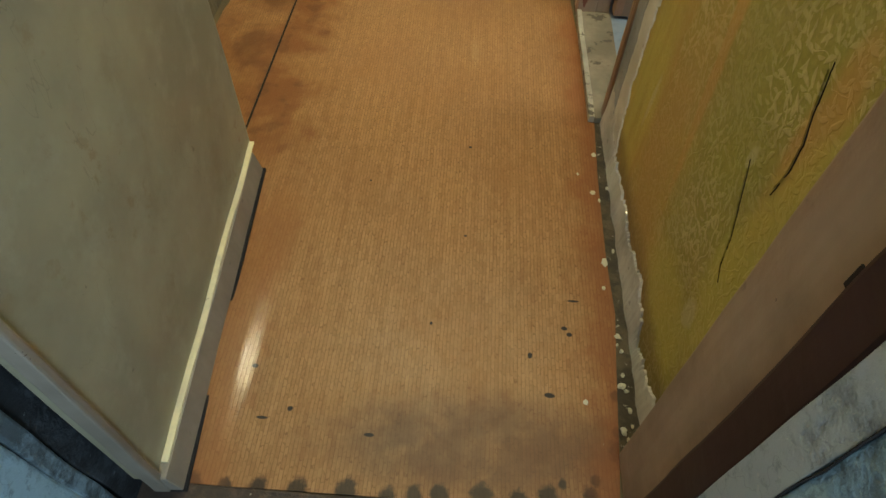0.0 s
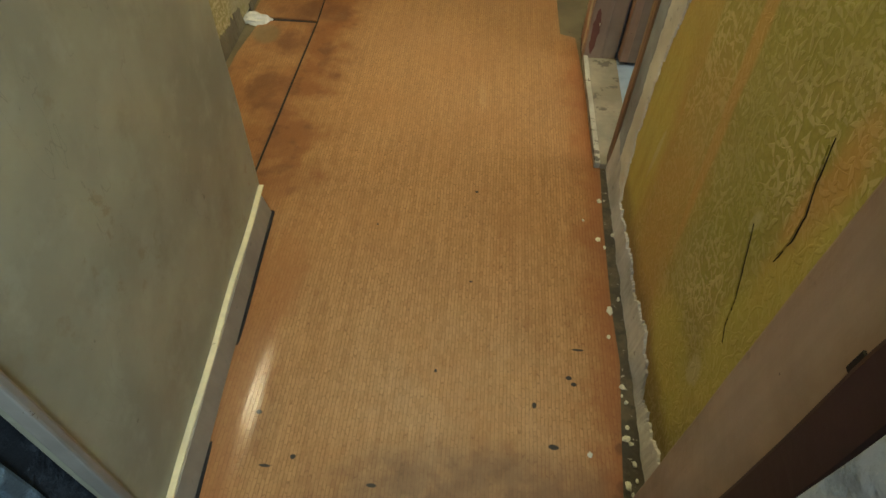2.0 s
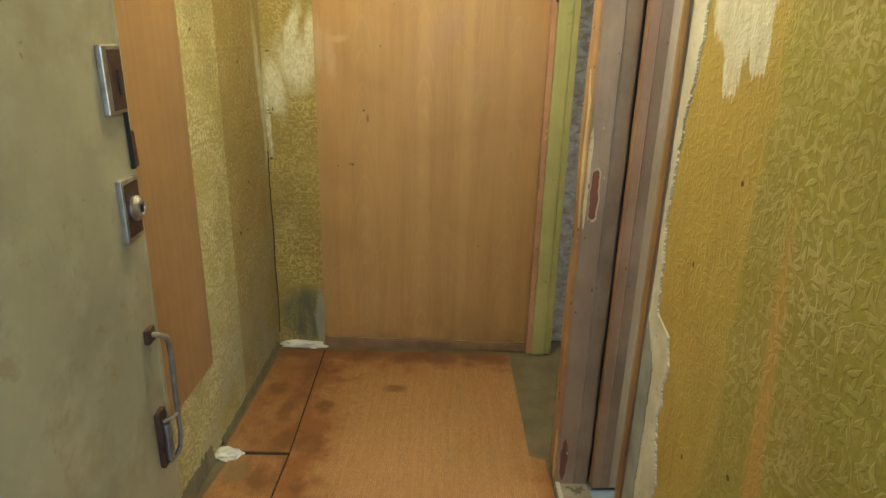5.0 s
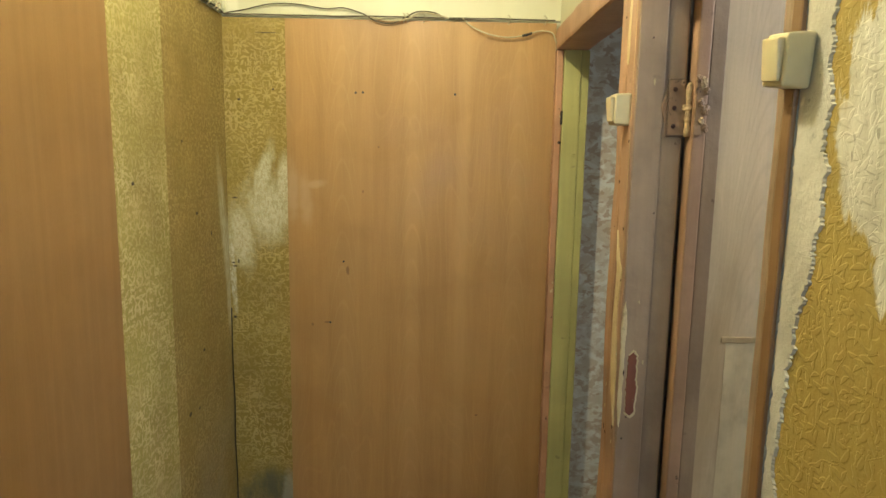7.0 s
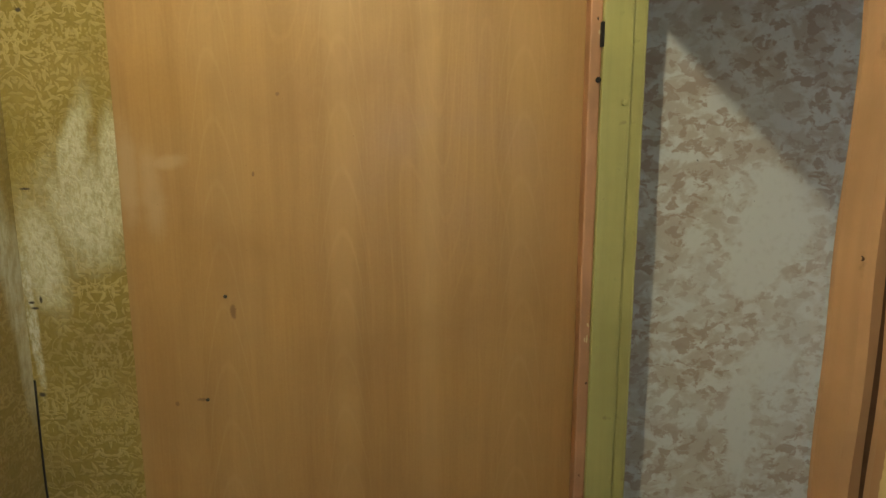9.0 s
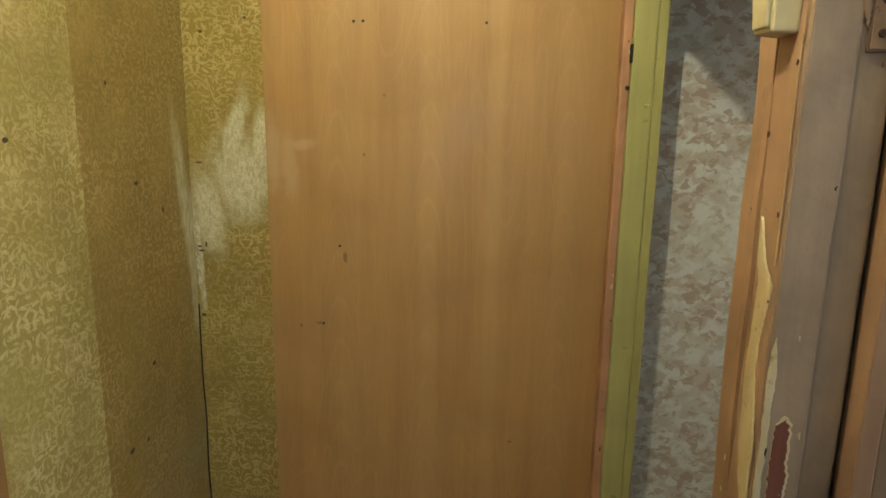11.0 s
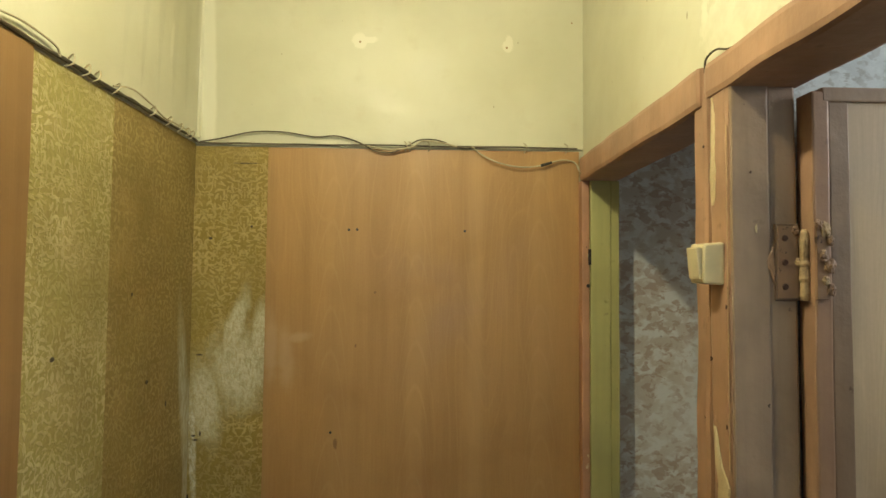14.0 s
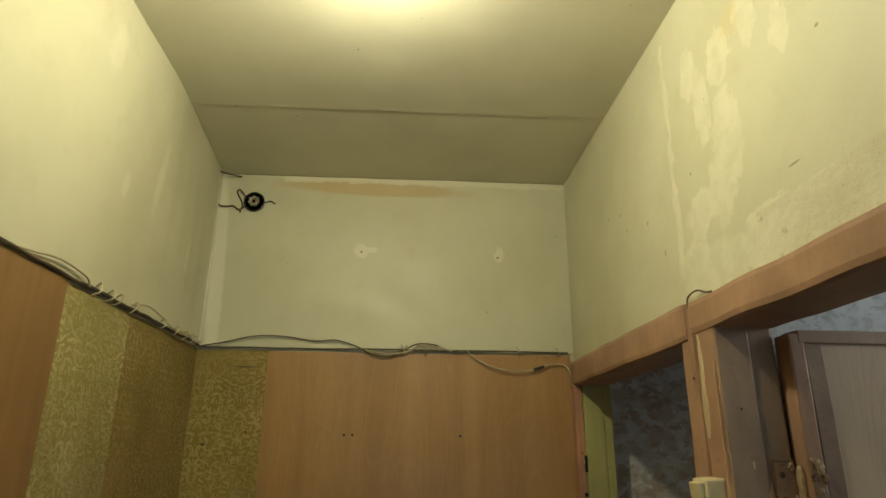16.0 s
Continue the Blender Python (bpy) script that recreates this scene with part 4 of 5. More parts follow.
def lathe(profile, sides=32, m=None):
    """A turned body: (radius, height) pairs round z, laid by the matrix m."""
    bm = bmesh.new()
    rings = []
    for r, z in profile:
        rings.append([bm.verts.new((r * math.cos(2 * math.pi * k / sides), r * math.sin(2 * math.pi * k / sides), z)) for k in range(sides)])
    for p, q in zip(rings, rings[1:]):
        for k in range(sides):
            bm.faces.new((p[k], p[(k + 1) % sides], q[(k + 1) % sides], q[k]))
    bm.faces.new(rings[0][::-1])
    bm.faces.new(rings[-1])
    if m:
        bmesh.ops.transform(bm, matrix=m, verts=bm.verts[:])
    return bm


def link(name, bm, material, smooth=False):
    me = bpy.data.meshes.new(name)
    bmesh.ops.recalc_face_normals(bm, faces=bm.faces[:])
    bm.to_mesh(me)
    bm.free()
    me.materials.append(material)
    if smooth:
        for p in me.polygons:
            p.use_smooth = True
        me.set_sharp_from_angle(angle=radians(35))
    return new(name, me)


def part(name, bm, material, parent, label="", smooth=False):
    ob = link(name, bm, material, smooth)
    ob.parent = parent
    if parent.type == "EMPTY":
        ob.matrix_parent_inverse = Matrix.Translation(-parent.location)
    return tagged(ob, label)


def thing(name, label, category, at=(0, 0, 0), group="", kind=""):
    ob = tagged(new(name), label, category, group, kind)
    ob.location = at
    return ob


def structure(name, bm, material, label, category):
    return tagged(link(name, bm, material), label, category, kind="structure")


def rough_foot(x0, x1, y0, y1, h):
    """Broken plaster along the foot of a wall, uneven in height and depth."""
    bm = bmesh.new()
    n = 220
    rows = []
    for i in range(n + 1):
        y = y0 + (y1 - y0) * i / n
        a = noise.noise((y * 14, 1.0, 0)) + 0.8 * noise.noise((y * 61, 2.0, 0)) + 0.6 * noise.noise((y * 151, 2.0, 0))
        b = noise.noise((y * 11, 5.0, 0)) + 0.8 * noise.noise((y * 53, 6.0, 0)) + 0.6 * noise.noise((y * 137, 6.0, 0))
        top = h * (1 + 0.45 * b)
        d = (x1 - x0) * (1 + 0.30 * a)
        rows.append([bm.verts.new(p) for p in ((x1, y, -0.004), (x1 - d, y, -0.004), (x1 - d * 0.9, y, top * 0.12), (x1 - d * 0.75, y, top * 0.35), (x1 - d * 0.55, y, top * 0.6), (x1 - d * 0.3, y, top * 0.82), (x1 - 0.003, y, top), (x1, y, top))])
    for p, q in zip(rows, rows[1:]):
        for k in range(7):
            bm.faces.new((p[k], p[k + 1], q[k + 1], q[k]))
    bm.faces.new(rows[0])
    bm.faces.new(rows[-1])
    for v in bm.verts:
        if v.co.z > 0:
            d = noise.noise_vector(v.co * 45) + 0.7 * noise.noise_vector(v.co * 120)
            v.co += Vector((d.x * 0.0035, d.y * 0.004, d.z * 0.005))
    return bm


def foot_filler(x, y0, y1, at, tops):
    """A thin coat of plaster over the foot of a wall: thick at the floor, feathering out to a ragged top."""
    bm = bmesh.new()
    n = 240
    rows = []
    for i in range(n + 1):
        y = y0 + (y1 - y0) * i / n
        a = noise.noise((y * 23, 1.0, 0)) + 0.7 * noise.noise((y * 71, 2.0, 0)) + 0.5 * noise.noise((y * 190, 3.0, 0))
        top = max(0.015, float(np.interp(y, at, tops)) + 0.021 * a)
        out = 0.013 + 0.004 * noise.noise((y * 17, 5.0, 0)) + 0.002 * noise.noise((y * 90, 6.0, 0))
        rows.append([bm.verts.new(p) for p in ((x, y, -0.01), (x - out, y, -0.01), (x - out, y, 0.004), (x - out * 0.8, y, top * 0.35), (x - out * 0.62, y, top * 0.7), (x - out * 0.45, y, top * 0.97), (x - 0.001, y, top), (x, y, top))])
    for p, q in zip(rows, rows[1:]):
        for k in range(7):
            bm.faces.new((p[k], p[k + 1], q[k + 1], q[k]))
    bm.faces.new(rows[0])
    bm.faces.new(rows[-1])
    for v in bm.verts:
        if v.co.z > 0 and v.co.x < x - 0.002:
            v.co.x += 0.0012 * noise.noise(v.co * 60)
    return bm


def lump(c, r, seed):
    """A flattened, uneven lump of filler."""
    bm = bmesh.new()
    bmesh.ops.create_icosphere(bm, subdivisions=3, radius=1.0)
    for v in bm.verts:
        k = 1 + 0.45 * noise.noise(v.co * 1.8 + Vector((seed, 0, 0))) + 0.2 * noise.noise(v.co * 5 + Vector((0, seed, 0)))
        v.co = Vector((c[0] + v.co.x * r[0] * k, c[1] + v.co.y * r[1] * k, max(-0.004, c[2] + v.co.z * r[2] * k)))
    return bm


def buckled(bm, cut=0.016):
    """Cuts a floor sheet into a grid and lets it rise and fall a little, with a lifted edge beside the open door."""
    for axis, lo, hi in ((0, -0.66, 0.38), (1, 0.33, 2.96)):
        c = lo
        while c < hi:
            co, no = Vector((0, 0, 0)), Vector((0, 0, 0))
            co[axis], no[axis] = c, 1
            bmesh.ops.bisect_plane(bm, geom=bm.verts[:] + bm.edges[:] + bm.faces[:], plane_co=co, plane_no=no)
            c += cut if axis == 0 else 4 * cut
    for v in bm.verts:
        x, y = v.co.x, v.co.y
        up = 0.014 / (1 + math.exp((x + 0.432) / 0.014)) * max(0.0, 1 - ((y - 0.62) / 0.30) ** 2)
        v.co.z += up + 0.0012 * noise.noise((x * 4, y * 2, 0))
    return bm


# ---- the shell ----
XL, XR, XU, YE, ZC, ZP = -0.885, 0.410, 0.380, 3.015, 2.725, 2.095

floor = structure("floor", box(-1.0, 2.5, 0.263, 3.25, -0.14, -0.006), M_CONCRETE, "bare grey concrete screed under worn floor boards", "floor")
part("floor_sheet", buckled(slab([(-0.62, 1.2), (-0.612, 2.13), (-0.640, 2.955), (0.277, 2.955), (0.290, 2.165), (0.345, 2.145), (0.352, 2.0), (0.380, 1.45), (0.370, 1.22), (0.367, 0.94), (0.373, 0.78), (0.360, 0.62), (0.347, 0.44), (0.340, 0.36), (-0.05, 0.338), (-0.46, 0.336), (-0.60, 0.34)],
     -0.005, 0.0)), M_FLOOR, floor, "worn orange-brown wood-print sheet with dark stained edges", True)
part("floor_sheet", slab([(-0.865, 2.14), (-0.855, 2.95), (-0.647, 2.95), (-0.619, 2.138)], -0.005, 0.001, 0.002), M_FLOOR, floor, "narrow wood-print strip with scorched brown stains")
part("floor_sheet", slab([(-0.85, 0.5), (-0.85, 1.9), (-0.825, 2.118), (-0.620, 2.124), (-0.628, 1.2), (-0.62, 0.5)], -0.005, -0.001, 0.002), M_FLOOR, floor, "narrow wood-print strip with reddish stains")

part("seam", slab([(-0.634, 1.2), (-0.627, 2.12), (-0.650, 2.95), (-0.636, 2.95), (-0.609, 2.12), (-0.616, 1.2)], -0.006, -0.0035), M_DARK, floor, "dark open seam between the floor sheets")
part("seam", slab([(-0.84, 2.116), (-0.84, 2.143), (-0.615, 2.143), (-0.615, 2.120)], -0.006, -0.0035), M_DARK, floor, "dark open seam between the floor sheets")

ceiling = structure("ceiling", boxes((-1.0, 2.5, 0.2, 2.53, ZC, ZC + 0.12), (-1.0, 2.5, 2.53, 3.25, ZC + 0.0025, ZC + 0.12)), M_CEIL, "dull cream whitewashed ceiling with a wavy slab joint", "ceiling")

# far wall: papered below, cream above
wall_n = structure("wall_north", boxes((-1.0, 0.484, YE + 0.004, 3.15, 0, ZC)), M_CREAM, "far hallway wall, cream paint above a papered and panelled lower part", "wall")
part("upper_plaster", board(XL, XU, YE - 0.003, YE + 0.004, ZP, ZC, 0.001, 0.1, 0.001, 0), M_CREAM, wall_n)
part("wallpaper", box(XL, -0.648, YE - 0.002, YE + 0.004, 0.0, ZP - 0.006), M_PAPER_END, wall_n, "ochre vine wallpaper scraped white in one patch")
panel = thing("wood_panel", "orange-brown wood-print hardboard panel fixed on the far wall", "panel", (-0.14, YE, 0.04), kind="structure")
part("board", board(-0.650, 0.362, YE - 0.009, YE - 0.0025, 0.045, ZP - 0.008, 0.0012, 0.2, 0.0008), M_PANEL, panel)
for x, z in ((-0.387, 1.822), (-0.360, 1.823), (-0.012, 1.822), (-0.436, 1.175), (-0.49, 0.93)):
    part("nail_hole", lathe([(0.0045, 0.0), (0.004, 0.0014), (0.001, 0.0016)], 10, pose(x, YE - 0.009, z, 90)), M_BLACK, panel)
part("kick_board", board(-0.652, 0.365, YE - 0.020, YE - 0.003, -0.004, 0.042, 0.003, axis=0), M_KICK, panel, "brown painted kick board under the panel")
part("base_filler", lump((-0.76, YE - 0.026, 0.004), (0.108, 0.028, 0.020), 2.0), M_PLASTER, wall_n, "strip of white filler at the foot of the wall")

# left wall
wall_w = structure("wall_west", boxes((-1.0, XL - 0.004, 0.10, YE + 0.004, 0, ZC)), M_CREAM, "hallway wall with cream paint above wallpaper and a wood panel", "wall")
upper = board(XL - 0.004, XL + 0.004, 0.46, YE - 0.004, ZP + 0.006, ZC, 0.001, 0.1, 0.001, 1)
for v in upper.verts:
    if v.co.x > XL:
        v.co.x += (v.co.z - ZP) / 0.63 * (0.012 + 0.046 * min(1.0, (YE - v.co.y) / 0.6))
part("upper_plaster", upper, M_CREAM, wall_w)
part("wallpaper", box(XL - 0.004, XL + 0.0005, 2.478, YE - 0.002, 0.0, ZP), M_PAPER, wall_w, "browned vine wallpaper")
part("wallpaper", box(XL - 0.004, XL + 0.0014, 2.10, 2.478, 0.012, ZP), M_PAPER_PALE, wall_w, "paler green vine wallpaper strip")
part("wallpaper", box(XL - 0.004, XL + 0.0009, 0.46, 2.10, 0.012, 0.5), M_PAPER_PALE, wall_w)
part("wallpaper", box(XL - 0.004, XL + 0.0006, 0.46, 2.10, 0.5, ZP), M_PAPER, wall_w)
side_panel = thing("wood_panel", "brown wood-print hardboard panel fixed on the side wall", "panel", (XL, 1.6, 0.36), kind="structure")
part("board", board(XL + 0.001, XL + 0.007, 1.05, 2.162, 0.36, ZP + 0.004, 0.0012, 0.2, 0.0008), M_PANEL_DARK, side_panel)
part("base_filler", lump((-0.84, 2.115, 0.0), (0.050, 0.032, 0.024), 5.0), M_PLASTER, wall_w, "lump of white filler at the foot of the wall")
part("torn_edge", rough_foot(XL + 0.012, XL, 0.60, 2.08, 0.075), M_CONCRETE, wall_w, "grey cement where wallpaper has torn away")
part("torn_edge", rough_foot(XL + 0.008, XL, 2.18, 2.98, 0.030), M_CONCRETE, wall_w, "grey cement where wallpaper has torn away")
part("corner_crack", tube([(XL + 0.003, YE - 0.003, 0.06), (XL + 0.006, YE - 0.002, 0.25), (XL + 0.003, YE - 0.004, 0.42), (XL + 0.005, YE - 0.002, 0.60), (XL + 0.002, YE - 0.004, 0.75), (XL + 0.003, YE - 0.002, 0.98)], 0.0026), M_DARK, wall_w, "dark open crack in the corner")
part("corner_bead", tube([(XL + 0.006, YE - 0.004, ZP + 0.02), (XL + 0.006, YE - 0.005, 2.4), (XL + 0.006, YE - 0.004, ZC)], 0.012), M_CREAM, wall_w)

# right wall with two door openings
wall_e = structure("wall_east", boxes((XR, 0.50, 0.45, 1.455, 0, 2.045), (XU, 0.50, 0.45, YE + 0.004, 2.045, ZC), (0.42, 0.50, 2.055, 2.14, 0, 2.045), (0.46, 0.482, 2.985, YE + 0.004, 0, 2.045)),
                   M_GREYPL, "hallway wall with two door openings, papered below and cream above", "wall")
part("upper_plaster", board(XU - 0.003, XU, 0.45, YE - 0.004, 2.050, ZC, 0.001, 0.1, 0.001, 1), M_CREAM_R, wall_e, "cream paint with pale filler patches")
part("plaster_layer", ragged(0, XU - 0.0035, -0.011, 2.052, 2.146, lambda z: 0.50, lambda z: 1.868 - (z - 2.05) * 0.6, 0.028, 0.003, 30.0, 11.0, 0.0), M_FLAKE, wall_e, "raised layer of old cream plaster over the door head")
part("wallpaper", box(XR - 0.002, XR, 0.452, 1.424, 0.0, 2.045), M_PAPER_RIGHT, wall_e, "torn green and ochre vine wallpaper")
FILL_Z = (0.0, 0.06, 0.23, 0.45, 0.63, 0.76, 0.89, 0.945, 0.96, 1.17, 1.27, 1.385, 1.43, 1.5, 1.75, 2.04)
FILL_Y = (1.25, 1.245, 1.288, 1.291, 1.25, 1.30, 1.282, 1.305, 1.380, 1.408, 1.400, 1.390, 1.370, 1.36, 1.37, 1.38)
part("filler", ragged(0, XR - 0.002, -0.0035, 0.0, 2.04, lambda z: float(np.interp(z, FILL_Z, FILL_Y)), lambda z: 1.45, 0.014, 0.003, 22.0, 4.0, 0.0), M_PLASTER, wall_e, "white filler brushed ragged beside the door frame")
part("cement", ragged(0, XR - 0.005, -0.0022, 0.0, 2.04, lambda z: float(np.interp(z, (0.3, 0.84, 0.93, 2.0), (1.362, 1.360, 1.430, 1.430))), lambda z: 1.452, 0.007, 0.005, 14.0, 6.0, 0.0), M_GREYPL, wall_e, "grey cement gap beside the door frame")
part("filler_line", ragged(0, XR - 0.007, -0.0022, 0.9, 2.04, lambda z: 1.446, lambda z: 1.452, 0.004, 0.004, 16.0, 8.0, 0.0), M_PLASTER, wall_e, "thin white filler line")
part("base_plaster", foot_filler(XR - 0.001, 0.47, 1.44, (0.47, 0.534, 0.60, 0.70, 0.715, 0.83, 0.92, 1.04, 1.18, 1.30, 1.34, 1.44), (0.07, 0.074, 0.050, 0.030, 0.075, 0.105, 0.070, 0.080, 0.062, 0.070, 0.11, 0.16)), M_FOOT, wall_e, "grey-white plaster smeared along the foot of the wall")
part("base_dust", board(0.352, XR - 0.008, 0.46, 1.44, -0.012, -0.0025, 0.001, 0.02, 0.0015, 1, 5.0), M_DIRT, wall_e, "gritty dark gap along the wall")
TEARS = (((0.425, 0.448, 0.496, 0.548, 0.600), (0.578, 0.598, 0.613, 0.643, 0.672), 0.6), ((0.615, 0.664, 0.706, 0.739, 0.80), (0.589, 0.584, 0.590, 0.606, 0.624), 1.6))
for tz, ty, sd in TEARS:
    lo, hi = tz[0], tz[-1]

    def torn(z):
        return float(np.interp(z, tz, ty))

    def gape(z):
        return 0.0034 * math.sin(math.pi * min(1.0, max(0.0, (z - lo) / (hi - lo)))) ** 0.7
    part("tear", ragged(0, XR - 0.002, -0.0010, lo, hi, lambda z: torn(z) - gape(z), torn, 0.002, 0.003, 14.0, sd, 0.0), M_DARK, wall_e, "dark tear in the wallpaper")
    part("paper_curl", ragged(0, XR - 0.002, -0.0022, lo + 0.012, hi - 0.012, lambda z: torn(z) - 0.001, lambda z: torn(z) + 0.006, 0.0025, 0.003, 14.0, sd + 1, 0.3), M_PAPER_RIGHT, wall_e, "lifted curl of torn wallpaper")

# entrance wall and the stairwell outside
wall_s = structure("wall_south", boxes((-1.0, -0.60, 0.20, 0.45, 0, ZC), (0.36, 0.50, 0.20, 0.45, 0, ZC), (-0.60, 0.36, 0.20, 0.45, 2.08, ZC)), M_BLUE, "entrance wall painted pale blue on the stairwell side", "wall")
stair = structure("stairwell_floor", box(-1.8, 1.3, -1.15, 0.227, -0.16, -0.03), M_STONE, "grey worn stairwell landing floor", "floor")
structure("stairwell_wall", boxes((-1.8, -1.7, -1.05, 0.20, -0.03, 2.7), (1.2, 1.3, -1.05, 0.20, -0.03, 2.7), (-1.7, -1.0, 0.20, 0.30, -0.03, 2.7), (0.50, 1.2, 0.20, 0.30, -0.03, 2.7),
                                  (-1.8, -0.15, -1.15, -1.05, -0.03, 2.7), (0.65, 1.3, -1.15, -1.05, -0.03, 2.7), (-0.15, 0.65, -1.15, -1.05, -0.03, 1.15), (-0.15, 0.65, -1.15, -1.05, 2.15, 2.7)),
          M_BLUE, "pale blue painted stairwell walls round the landing", "wall")
structure("stairwell_ceiling", box(-1.8, 1.3, -1.15, 0.20, 2.7, 2.8), M_CEIL, "whitewashed ceiling over the landing", "ceiling")

# the two rooms behind the right wall; their window openings are added for light
structure("wall_room", boxes((0.484, 2.5, 3.122, 3.22, 0, ZC), (2.4, 2.5, 2.12, 2.35, 0, ZC), (2.4, 2.5, 2.9, 3.12, 0, ZC), (2.4, 2.5, 2.35, 2.9, 0, 0.95), (2.4, 2.5, 2.35, 2.9, 2.0, ZC), (0.50, 2.4, 2.09, 2.14, 0, ZC)),
          M_ROOM2, "room walls in mottled grey wallpaper", "wall")
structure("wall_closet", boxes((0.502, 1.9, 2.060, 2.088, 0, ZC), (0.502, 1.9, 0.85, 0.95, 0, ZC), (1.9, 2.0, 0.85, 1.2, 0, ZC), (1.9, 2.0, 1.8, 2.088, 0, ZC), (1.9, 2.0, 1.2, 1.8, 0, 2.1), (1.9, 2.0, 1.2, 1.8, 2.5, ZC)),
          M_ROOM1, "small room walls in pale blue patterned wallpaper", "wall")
part("closet_floor", box(0.475, 1.9, 0.95, 2.06, -0.004, 0.008), plain("blue_lino", (0.22, 0.28, 0.34), 0.5), floor, "pale blue floor covering")

# ---- door frames ----
# entrance: threshold, frame with rebate, blue outer reveal
thr = thing("threshold", "worn brown wooden threshold with scuffed paint", "threshold", (-0.1, 0.29, 0), kind="structure")
part("tread", board(-0.575, 0.345, 0.2635, 0.336, -0.03, 0.004, 0.006, 0.04, 0.003, 0, 2.0), M_THRESH, thr)
part("nosing", board(-0.560, 0.335, 0.2272, 0.2632, -0.10, -0.008, 0.008, 0.04, 0.003, 0, 4.0), M_NOSE, thr, "scuffed pale edge of the threshold")
frame_e = thing("door_frame", "entrance door frame in mauve and dark red paint", "door frame", (-0.1, 0.4, 0), kind="structure")
part("jamb", board(0.345, 0.412, 0.325, 0.452, 0.0, 2.08, 0.004, 0.05, 0.002, 2, 1.0), M_MAUVE, frame_e)
part("rebate", board(0.336, 0.40, 0.262, 0.327, 0.0, 2.08, 0.006, 0.03, 0.004, 2, 2.0), M_REDBROWN, frame_e, "dark red painted rebate with a ragged paint edge")
part("outer_stop", board(0.333, 0.40, 0.2055, 0.262, -0.03, 2.08, 0.002, 0.03, 0.002, 2, 3.0), M_BLUEWHITE, frame_e, "pale blue-white outer edge, cracked and lumpy")
part("reveal", board(0.3345, 0.42, 0.09, 0.2045, -0.03, 2.2, 0.001, 0.03, 0.0015, 2, 4.0), M_BLUE, frame_e, "pale blue painted reveal")
part("jamb", board(-0.62, -0.556, 0.252, 0.282, 0.0, 2.08, 0.005, 0.02, 0.004, 2, 5.0), M_BLUE_DIRTY, frame_e, "chipped dirty blue hinge jamb")
part("outer_stop", board(-0.62, -0.559, 0.196, 0.250, -0.03, 2.08, 0.005, 0.02, 0.004, 2, 6.0), M_BLUE, frame_e, "chipped pale blue outer edge")
part("reveal", board(-0.64, -0.566, 0.09, 0.194, -0.03, 2.2, 0.006, 0.02, 0.004, 2, 7.0), M_BLUE, frame_e, "chipped pale blue reveal")
# Board filling the hinge gap, coloured dark for the shade in it.
part("gap_filler", board(-0.62, -0.562, 0.284, 0.335, 0.0, 2.08, 0.004, 0.03, 0.007, 2, 8.0), M_GAP, frame_e, "dark grimy gap beside the hinges, its shade painted in")
part("paint_crack", tube([(0.3335, 0.205 + 0.006 * noise.noise((i * 0.8, 3.0, 0)), 0.02 + 0.05 * i) for i in range(24)], 0.0015, 3, 5), M_DARK, frame_e, "dark open crack in the blue-white paint")
part("latch_hole", box(0.3435, 0.3475, 0.3225, 0.340, 0.765, 0.795, 0.001), M_DARK, frame_e, "dark latch recess")
part("head", board(-0.62, 0.40, 0.21, 0.45, 2.06, 2.12, 0.005, 0.1, 0.002, 0), M_MAUVE, frame_e)

# frames of the two openings in the right wall
frame_1 = thing("door_frame", "near side-room door frame in chipped mauve-brown paint", "door frame", (0.42, 1.7, 0), kind="structure")
LEAN = 0.0
part("face", lean(board(0.358, 0.43, 2.000, 2.074, 0.0, 2.056, 0.013, 0.025, 0.0042, 2, 1.5), LEAN), M_ORANGE, frame_1)
part("jamb", lean(board(0.362, 0.425, 1.997, 2.020, 0.0, 2.0, 0.004, 0.05, 0.0014, 2, 2.5), LEAN), M_MAUVE, frame_1, "mauve-brown painted hinge jamb")
part("rebate", lean(board(0.424, 0.473, 2.0005, 2.050, 0.0, 2.0, 0.005, 0.05, 0.0016, 2, 3.5), LEAN), M_MAUVE, frame_1, "stepped rebate of the hinge jamb")
part("head", board(0.354, 0.485, 1.455, 2.082, 1.993, 2.058, 0.012, 0.03, 0.0036, 1, 4.5), M_ORANGE, frame_1, "ochre-brown painted head")
part("jamb", board(0.399, 0.485, 1.4585, 1.480, 0.0, 1.993, 0.005, 0.05, 0.0016, 2, 5.5), M_MAUVE, frame_1, "mauve-brown latch jamb")
part("casing", board(0.397, 0.4055, 1.432, 1.458, 0.0, 1.993, 0.004, 0.03, 0.0025, 2, 6.5), M_CASING, frame_1, "rubbed brown casing on the latch side")
part("worn_arris", ragged(0, 0.3572, -0.0012, 1.36, 1.93, lambda z: 2.0035, lambda z: 2.0060 + 0.002 * noise.noise((z * 25, 0.0, 0.0)), 0.0016, 0.004, 22.0, 9.0, 0.0), M_ARRIS, frame_1, "pale worn edge of the jamb")
BARE_Z = (0.96, 1.02, 1.10, 1.20, 1.26, 1.33, 1.36, 1.42)
